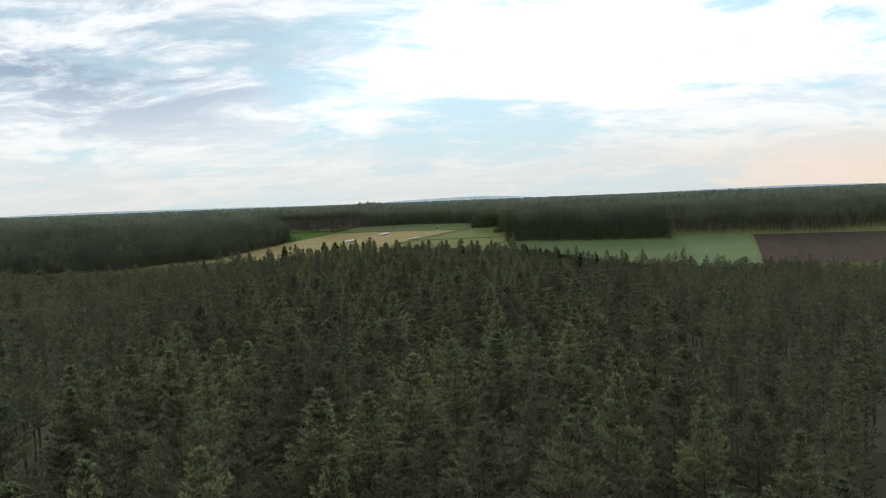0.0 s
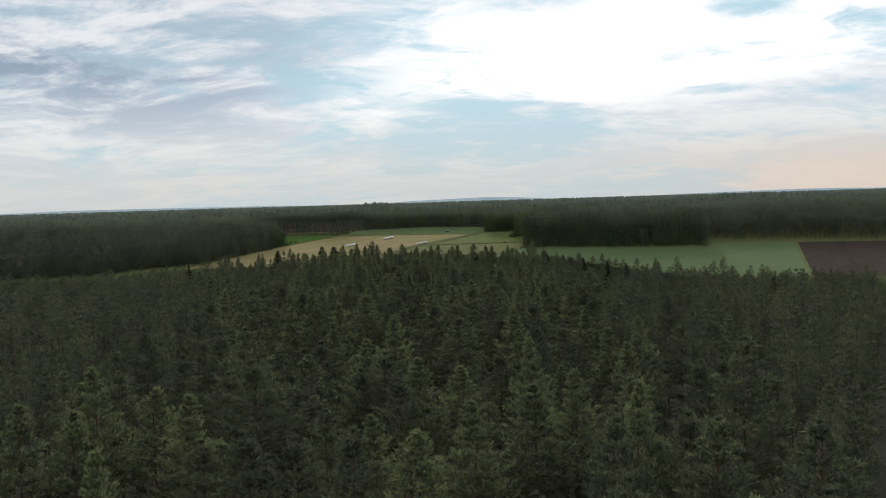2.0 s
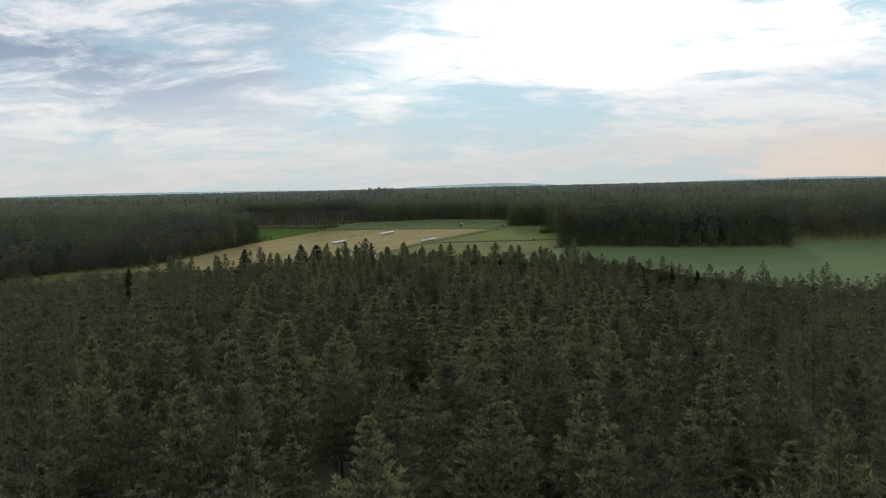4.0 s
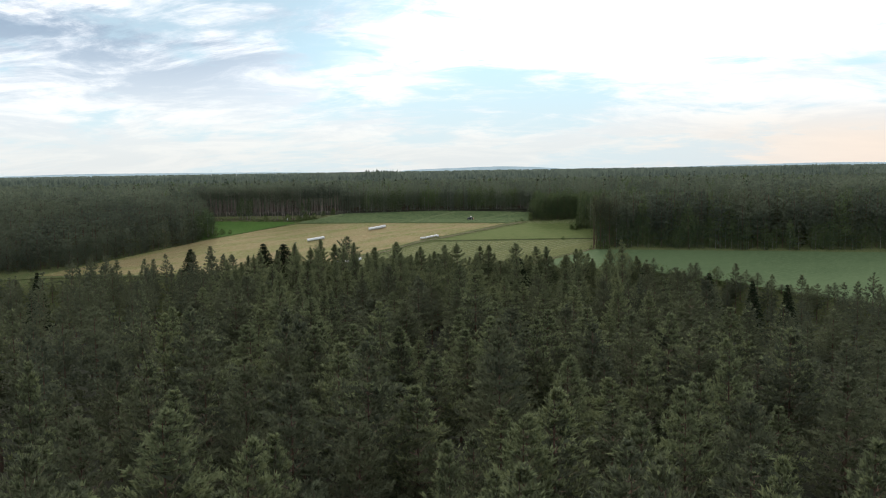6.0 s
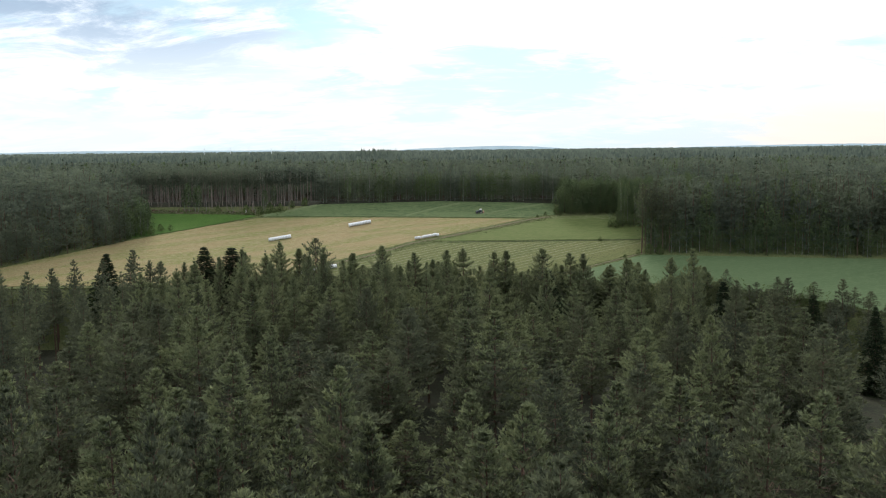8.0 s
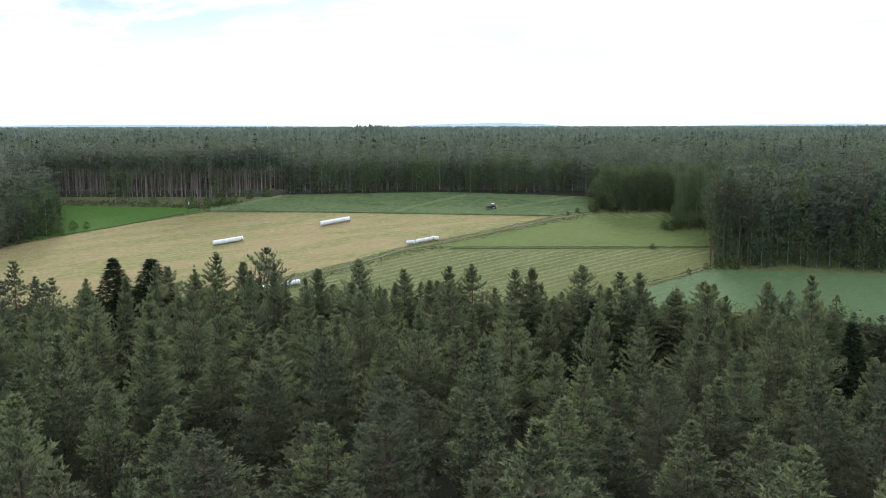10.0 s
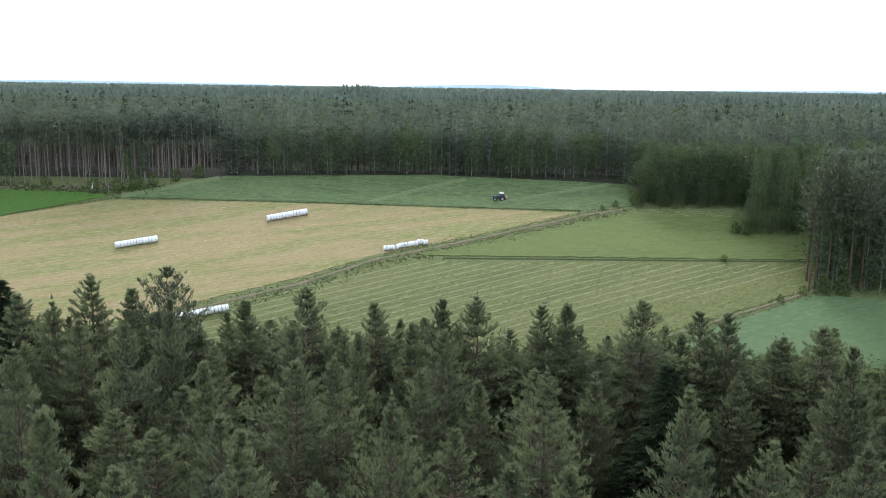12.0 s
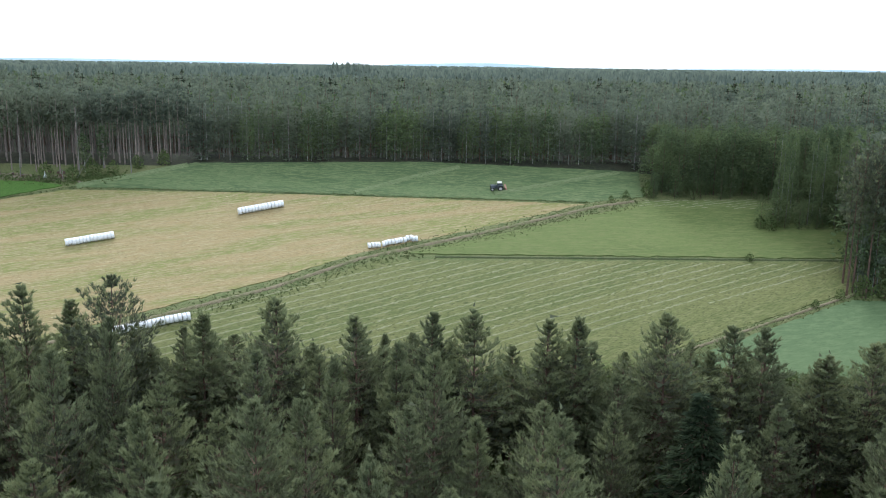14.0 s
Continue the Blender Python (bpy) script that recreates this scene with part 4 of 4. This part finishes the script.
for (x0, y0), (x1, y1), n, wobble in (((-33.45, 102.83), (-29.85, 104.2), 14, 0.02), ((-19.2, 108.9), (-15.4, 110.5), 14, 0.02), ((-6.2, 103.1), (-2.0, 104.65), 16, 0.12), ((-25.2, 90.1), (-19.7, 92.2), 19, 0.03)):
    a = math.atan2(y1 - y0, x1 - x0)
    for k in range(n):
        f = k / (n - 1)
        x, y = x0 + (x1 - x0) * f - math.sin(a) * brng.normal(0, wobble), y0 + (y1 - y0) * f + math.cos(a) * brng.normal(0, wobble)
        m = Matrix.Translation((x, y, float(ground(x, y)) + 0.08)) @ Matrix.Rotation(a + brng.normal(0, 0.04), 4, "Z") @ Matrix.Rotation(-math.atan(SLOPE * math.sin(a)), 4, "Y") @ Matrix.Rotation(brng.uniform(0, 0.2), 4, "X")
        if n == 16:
            m = m @ Matrix.Diagonal((0.78, 0.78, 0.78, 1))
        if bale is None:
            bale = bale_thing()
            bale.matrix_basis = m
        else:
            copy_thing(bale, m)


# ---------------------------------------------------------------- tractor with a mower
def tractor_thing(at, turn, size):
    t = tagged(new("tractor"), "dark farm tractor with glazed cab mowing the ley", "tractor")
    part("hood", blocks((1.9, 0.85, 0.75), (1.05, 0, 1.25), 0.09, 0.9), BODY_PAINT, t)
    part("chassis", blocks((3.4, 0.6, 0.4), (0.2, 0, 0.75), 0.05), BODY_PAINT, t)
    cab = part("cab", blocks((1.35, 1.35, 0.5), (-0.55, 0, 1.25), 0.06), BODY_PAINT, t)
    part("window", blocks((1.25, 1.25, 0.95), (-0.55, 0, 1.97), 0.05, 0.9), GLASS, cab, "dark cab glass")
    part("roof", blocks((1.4, 1.4, 0.16), (-0.55, 0, 2.52), 0.06), RIM, cab, "grey cab roof")
    for sx in (0.08, -1.18):
        for sy in (0.62, -0.62):
            part("post", blocks((0.08, 0.08, 1.0), (sx, sy, 1.97), 0.01), BODY_PAINT, cab)
    part("exhaust", drum(0.05, 1.0, (0.75, 0.35, 2.0), "Z", 10), RUBBER, t)
    for x, r, w, off in ((-0.85, 0.88, 0.5, 0.85), (1.6, 0.62, 0.42, 0.80)):
        for sy in (off, -off):
            wheel = tagged(new("wheel"), "")
            wheel.parent = t
            part("tyre", drum(r, w, (x, sy, r), "Y", 24, 0.10), RUBBER, wheel)
            part("rim", drum(r * 0.55, w + 0.04, (x, sy, r), "Y", 16, 0.03), RIM, wheel, "pale wheel rim")
            part("mudguard", blocks((r * 1.5, w, 0.07), (x, sy, 2 * r + 0.06), 0.02), BODY_PAINT, wheel)
    mower = part("mower_beam", blocks((0.4, 2.8, 0.3), (-2.4, -0.7, 0.75), 0.05), STEEL, t, "orange mower beam")
    for k in range(5):
        part("mower_drum", drum(0.25, 0.35, (-2.55, -1.9 + 0.6 * k, 0.35), "Z", 14, 0.03), STEEL, mower)
    part("drawbar", blocks((1.0, 0.14, 0.14), (-1.8, 0, 0.75), 0.02), STEEL, t)
    t.matrix_basis = Matrix.Translation(at) @ Matrix.Rotation(turn, 4, "Z") @ Matrix.Rotation(-math.atan(SLOPE * math.sin(turn)), 4, "Y") @ Matrix.Rotation(math.atan(SLOPE * math.cos(turn)), 4, "X") @ Matrix.Diagonal((size, size, size, 1))
    return t


tractor_thing((5.9, 114.6, float(ground(5.9, 114.6)) + 0.06), radians(182), 0.34)


# ---------------------------------------------------------------- rows of cut hay, grass tufts, bushes
def swaths(name, corners, turn, gap, wide, high, mat, lift, label, seed, keep=0.85, run=0.34):
    """Low ragged ridges of raked grass in parallel rows over a field."""
    r = np.random.default_rng(seed)
    c, s = math.cos(radians(turn)), math.sin(radians(turn))
    box = np.array(corners)
    u, w = box @ [c, s], box @ [-s, c]
    vs, fs = [], []
    for row in np.arange(w.min() + gap / 2, w.max(), gap):
        t = np.arange(u.min(), u.max(), run * 0.9)
        bend = row + 0.10 * np.sin(t * 0.16 + row * 0.3) + r.normal(0, 0.03, len(t))
        X, Y = t * c - bend * s, t * s + bend * c
        ok = inside(np.column_stack([X, Y]), corners) & (r.uniform(size=len(t)) < keep)
        for k in np.where(ok)[0]:
            hw, h, ln = wide * r.uniform(0.6, 1.3) / 2, high * r.uniform(0.4, 1.3), run
            z = float(field_slope(Y[k])) + lift
            at = len(vs)
            for du, dw, dh in ((-ln / 2, -hw, -0.03), (ln / 2, -hw, -0.03), (-ln / 2, 0, h), (ln / 2, 0, h * r.uniform(0.7, 1.2)), (-ln / 2, hw, -0.03), (ln / 2, hw, -0.03)):
                x, y = X[k] + du * c - dw * s, Y[k] + du * s + dw * c
                vs.append((x, y, z + dh + SLOPE * (y - Y[k])))
            fs += [(at, at + 1, at + 3, at + 2), (at + 2, at + 3, at + 5, at + 4)]
    return tagged(new(name, mesh_of(name, vs, fs, [mat])), label, "hay", kind="stuff")


swaths("hay_rows", [(-4.5, 101.0), (36.2, 101.5), (33.0, 99.6), (14.0, 92.0), (4, 87.6), (-31, 87.4), (-22.6, 91.7), (-13, 96.6)], 24.5, 0.86, 0.24, 0.05, SWATH, 0.09, "pale raked hay lying in parallel rows", 61, 0.96)
swaths("stubble_rows", [(-78, 93.2), (-60.5, 103.0), (-46.9, 109.0), (-37.6, 112.8), (-20, 112.7), (14.0, 111.3), (4.3, 106.5), (-7.6, 102.0), (-14.6, 97.7), (-24.6, 92.7), (-35, 87.2), (-70, 87.2)], 17, 0.55, 0.15, 0.02, STRAW, 0.09, "pale straw lying in thin rows on stubble", 60, 0.55, 1.1)
swaths("far_hay_rows", [(20.8, 112.7), (31.5, 113.2), (33.5, 111.2), (19.5, 111.5)], 14, 0.42, 0.16, 0.04, SWATH, 0.13, "pale raked hay lying in parallel rows", 62, 0.7)


def grass(name, line, spread, count, size, mat, label, seed, lift=0.05):
    """Tufts of tall grass and weeds along a line."""
    r = np.random.default_rng(seed)
    pts = np.array(line, float)
    leg = np.hypot(*np.diff(pts, axis=0).T)
    t = r.uniform(0, leg.sum(), count)
    far = np.concatenate([[0], np.cumsum(leg)])
    x, y = np.interp(t, far, pts[:, 0]), np.interp(t, far, pts[:, 1])
    p = np.column_stack([x, y]) + r.normal(0, spread, (count, 2))
    b = np.repeat(on_ground(p) + [0, 0, lift], 5, axis=0) + r.normal(0, size * 0.3, (count * 5, 3)) * [1, 1, 0]
    v, f = tufts(r, b, np.array([0, 0, 1.0]) + r.normal(0, 0.4, (count * 5, 3)), size * r.uniform(0.5, 1.4, count * 5), size * r.uniform(0.3, 0.6, count * 5), np.tile([0.0, -0.8, 0.6], (count * 5, 1)))
    return tagged(new(name, mesh_of(name, v, f, [mat])), label, "grass", kind="stuff")


UP = [(x + 0.35, y + 0.55) for x, y in LANE]
DOWN = [(x + 0.3, y - 0.65) for x, y in LANE]
grass("verge_tufts", UP, 0.42, 1500, 0.14, GRASS, "tall grass along a farm track", 63)
grass("verge_tufts_low", DOWN, 0.5, 1600, 0.16, GRASS, "tall grass along a farm track", 64)
grass("ditch_tufts", [(-0.3, 101.9), (37, 102.25)], 0.05, 260, 0.07, GRASS, "dark grass in a ditch", 65)
grass("bank_tufts", [(12.5, 86.0), (35.2, 97.0)], 0.25, 1000, 0.15, GRASS, "tall grass on a ditch bank", 66)
grass("stubble_edge_tufts", [(-79, 93.6), (-60.5, 103.8), (-46.9, 110.0), (-37.6, 113.7), (-20, 113.5), (15.2, 112.2)], 0.15, 1400, 0.12, GRASS, "grass fringe along the stubble field", 67)
grass("clearing_scrub", [(-61, 116.8), (-50, 116.2), (-38, 115.2), (-33, 116.5)], 0.5, 900, 0.24, BUSH, "low scrub on cleared ground", 68)


grass("forest_edge_tufts", [(-40, 85.9), (-30, 86.1), (25, 86.0), (45, 83.5), (57, 79.5), (70, 74.1), (82, 69.3), (95, 64.9)], 0.4, 3200, 0.30, GRASS, "tall grass between forest and fields", 69)


# ---------------------------------------------------------------- far ridges and wind turbines on the horizon
def ridge(name, x0, x1, y, peak, seed):
    """A low wooded ridge far off: a long mound with a ragged crest."""
    r = np.random.default_rng(seed)
    xs = np.linspace(x0, x1, 90)
    f = (xs - x0) / (x1 - x0)
    crest = 20.0 + (peak - 20.0) * np.sin(math.pi * np.clip(f, 0, 1)) ** 0.35 * (0.93 + 0.07 * np.sin(f * 9 + seed)) + r.uniform(0, 1.0, 90)
    rows = [np.column_stack([xs, np.full(90, y + dy), z]) for dy, z in ((-160, np.full(90, 15.0)), (-60, crest * 0.55 + 7), (0, crest), (90, crest * 0.6 + 6), (200, np.full(90, 15.0)))]
    v = np.concatenate(rows)
    fs = [(a * 90 + k, a * 90 + k + 1, (a + 1) * 90 + k + 1, (a + 1) * 90 + k) for a in range(4) for k in range(89)]
    return tagged(new(name, mesh_of(name, v, fs, [far_mat])), "wooded ridge on the horizon, its pale blue haze painted on", "ridge", kind="structure")


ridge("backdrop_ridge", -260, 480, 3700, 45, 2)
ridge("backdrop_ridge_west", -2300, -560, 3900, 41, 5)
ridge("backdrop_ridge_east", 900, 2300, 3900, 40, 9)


def turbine_thing():
    t = tagged(new("wind_turbine"), "slender white wind turbine far on the horizon", "wind turbine", "wind turbines on the horizon")
    bm = bmesh.new()
    bmesh.ops.create_cone(bm, cap_ends=True, segments=10, radius1=0.32, radius2=0.18, depth=13.5, matrix=Matrix.Translation((0, 0, 6.75)))
    part("tower", bm, TOWER, t)
    part("nacelle", blocks((0.4, 0.9, 0.4), (0, 0, 13.6), 0.06), TOWER, t)
    for k in range(3):
        bm = blocks((0.22, 0.06, 4.6), (0, -0.5, 2.5), 0.02, 0.4)
        bmesh.ops.transform(bm, matrix=Matrix.Translation((0, 0, 13.6)) @ Matrix.Rotation(radians(20 + 120 * k), 4, "Y"), verts=bm.verts[:])
        part("blade", bm, TOWER, t)
    return t


turbine = turbine_thing()
turbine.matrix_basis = Matrix.Translation((-448, 1520, float(ground(-448, 1520)) - 0.2))
for x in (-402, -369, -329, -287):
    copy_thing(turbine, Matrix.Translation((x, 1520, float(ground(x, 1520)) - 0.2)))


# ---------------------------------------------------------------- clearing: dead stems, young birches, stumps, bushes
def snag_thing(seed, height, lean):
    r = np.random.default_rng(seed)
    t = tagged(new("dead_tree"), "bare grey dead tree stem on cleared ground", "dead tree", "dead stems on the clearing")
    v, f = stem(height, 0.05, 0.015, 6, lean)
    trunk = new("trunk", mesh_of("trunk", v, f, [DEAD_WOOD]))
    trunk.parent = t
    for z in np.linspace(height * 0.4, height * 0.95, 7):
        v, f = tufts(r, np.array([(lean * z, 0, z)]), np.array([(r.normal(), r.normal(), r.uniform(0, 0.7))]), r.uniform(0.2, 0.6, 1), np.array([0.04]))
        branch = new("branch", mesh_of("branch", v, f, [DEAD_WOOD]))
        branch.parent = t
    return t


for k, (x, y, h, lean) in enumerate(((-37.3, 116.0, 7.4, 0.0), (-43.4, 115.9, 6.2, 0.02), (-48.9, 116.4, 5.8, -0.02), (-37.6, 115.8, 3.4, 0.62), (-32.4, 117.3, 5.6, 0.0), (-38.9, 115.6, 1.1, 0.0))):
    snag_thing(200 + k, h, lean).matrix_basis = Matrix.Translation((x, y, float(ground(x, y)))) @ Matrix.Rotation(0.3 if lean < 0.5 else 0.1, 4, "Z")

BIRCH_TREE = [broadleaf(210 + k, 420, 0.34, 8.0, (0.75, 0.62)[k], 0.22) for k in range(2)]


def birch_thing(tree):
    t = tagged(new("birch_tree"), "slender light green birch with pale stem", "tree", "birches by the fields")
    trunk = new("trunk", mesh_of("trunk", *tree[0], [PALE_BARK]))
    v, f, m = join((tree[1], 0), (tree[2], 0))
    crown = new("crown", mesh_of("crown", v, f, [BIRCH]))
    trunk.parent = crown.parent = t
    return t


birches = [birch_thing(t) for t in BIRCH_TREE]
for k, (x, y, h) in enumerate(((-52.4, 116.4, 6.2), (-51.2, 116.6, 5.2), (-50.4, 116.2, 5.8), (-53.4, 116.8, 4.6), (-37.2, 117.2, 4.4), (-35.6, 118.2, 4.8), (35.4, 97.3, 8.5), (36.6, 97.0, 7.0), (-58.6, 106.8, 5.4), (-58.0, 108.6, 4.8))):
    m = tree_pose(x, y, float(ground(x, y)), k * 1.3, 0.9, h / 8.0)
    if k < 2:
        birches[k].matrix_basis = m
    else:
        copy_thing(birches[k % 2], Matrix.Identity(4)).matrix_basis = m


def bush_thing(seed):
    r = np.random.default_rng(seed)
    t = tagged(new("bush"), "low rounded green bush at a field edge", "bush", "bushes by the fields")
    v, f = broadleaf(seed, 260, 0.24, 1.6, 0.75, -0.1)[2]
    leaves = new("leaves", mesh_of("leaves", v, f, [BUSH]))
    leaves.parent = t
    v, f = stem(0.9, 0.04, 0.02, 5)
    st = new("stem", mesh_of("stem", v, f, [BARK]))
    st.parent = t
    return t


bushes = [bush_thing(220), bush_thing(221)]
for k, (x, y, g) in enumerate(((-37.8, 115.4, 1.0), (-36.0, 116.2, 1.2), (-34.2, 117.0, 0.9), (-40.6, 115.5, 1.1), (-32.0, 118.3, 0.9), (-29.5, 119.3, 1.0), (-46.6, 116.6, 0.8), (-55.4, 107.6, 0.9), (-56.8, 106.4, 1.0), (-58.4, 105.8, 1.1), (-53.6, 108.0, 0.7), (35.6, 96.5, 1.2), (37.4, 96.4, 1.1), (30.6, 107.7, 0.8), (31.5, 107.4, 0.9), (21.0, 113.7, 0.9), (27.8, 101.95, 0.5), (18.8, 113.3, 0.5), (17.2, 112.6, 0.4), (-60.4, 104.6, 0.9), (33.6, 96.2, 0.6), (31.0, 94.9, 0.5))):
    m = tree_pose(x, y, float(ground(x, y)) + 0.02, k * 2.1, g, g)
    if k < 2:
        bushes[k].matrix_basis = m
    else:
        copy_thing(bushes[k % 2], Matrix.Identity(4)).matrix_basis = m


def stump_thing():
    t = tagged(new("tree_stump"), "pale cut tree stump on cleared ground", "stump", "stumps on the clearing")
    bm = bmesh.new()
    bmesh.ops.create_cone(bm, cap_ends=True, segments=9, radius1=0.16, radius2=0.11, depth=0.26, matrix=Matrix.Translation((0, 0, 0.12)))
    part("stem", bm, BARK, t)
    part("cut_face", drum(0.105, 0.02, (0, 0, 0.255), "Z", 9), DEAD_WOOD, t, "pale sawn top")
    return t


post = tagged(new("marker_post"), "small white pointed marker on cleared ground", "marker")
part("cone", blocks((0.30, 0.30, 0.55), (0, 0, 0.27), 0.02, 0.25), WRAP, post)
part("cap", drum(0.06, 0.16, (0, 0, 0.60), "Z", 8), WRAP, post)
post.matrix_basis = Matrix.Translation((-40.8, 115.8, float(ground(-40.8, 115.8)) + 0.08))

stump = stump_thing()
crng = np.random.default_rng(230)
for k in range(26):
    x = crng.uniform(-60, -39)
    y = crng.uniform(0.2, 1.0) * 1.5 + 116.0 - (x + 60) * 0.03
    m = Matrix.Translation((x, y, float(ground(x, y)) + 0.08)) @ Matrix.Rotation(k, 4, "Z")
    if k == 0:
        stump.matrix_basis = m
    else:
        copy_thing(stump, m)
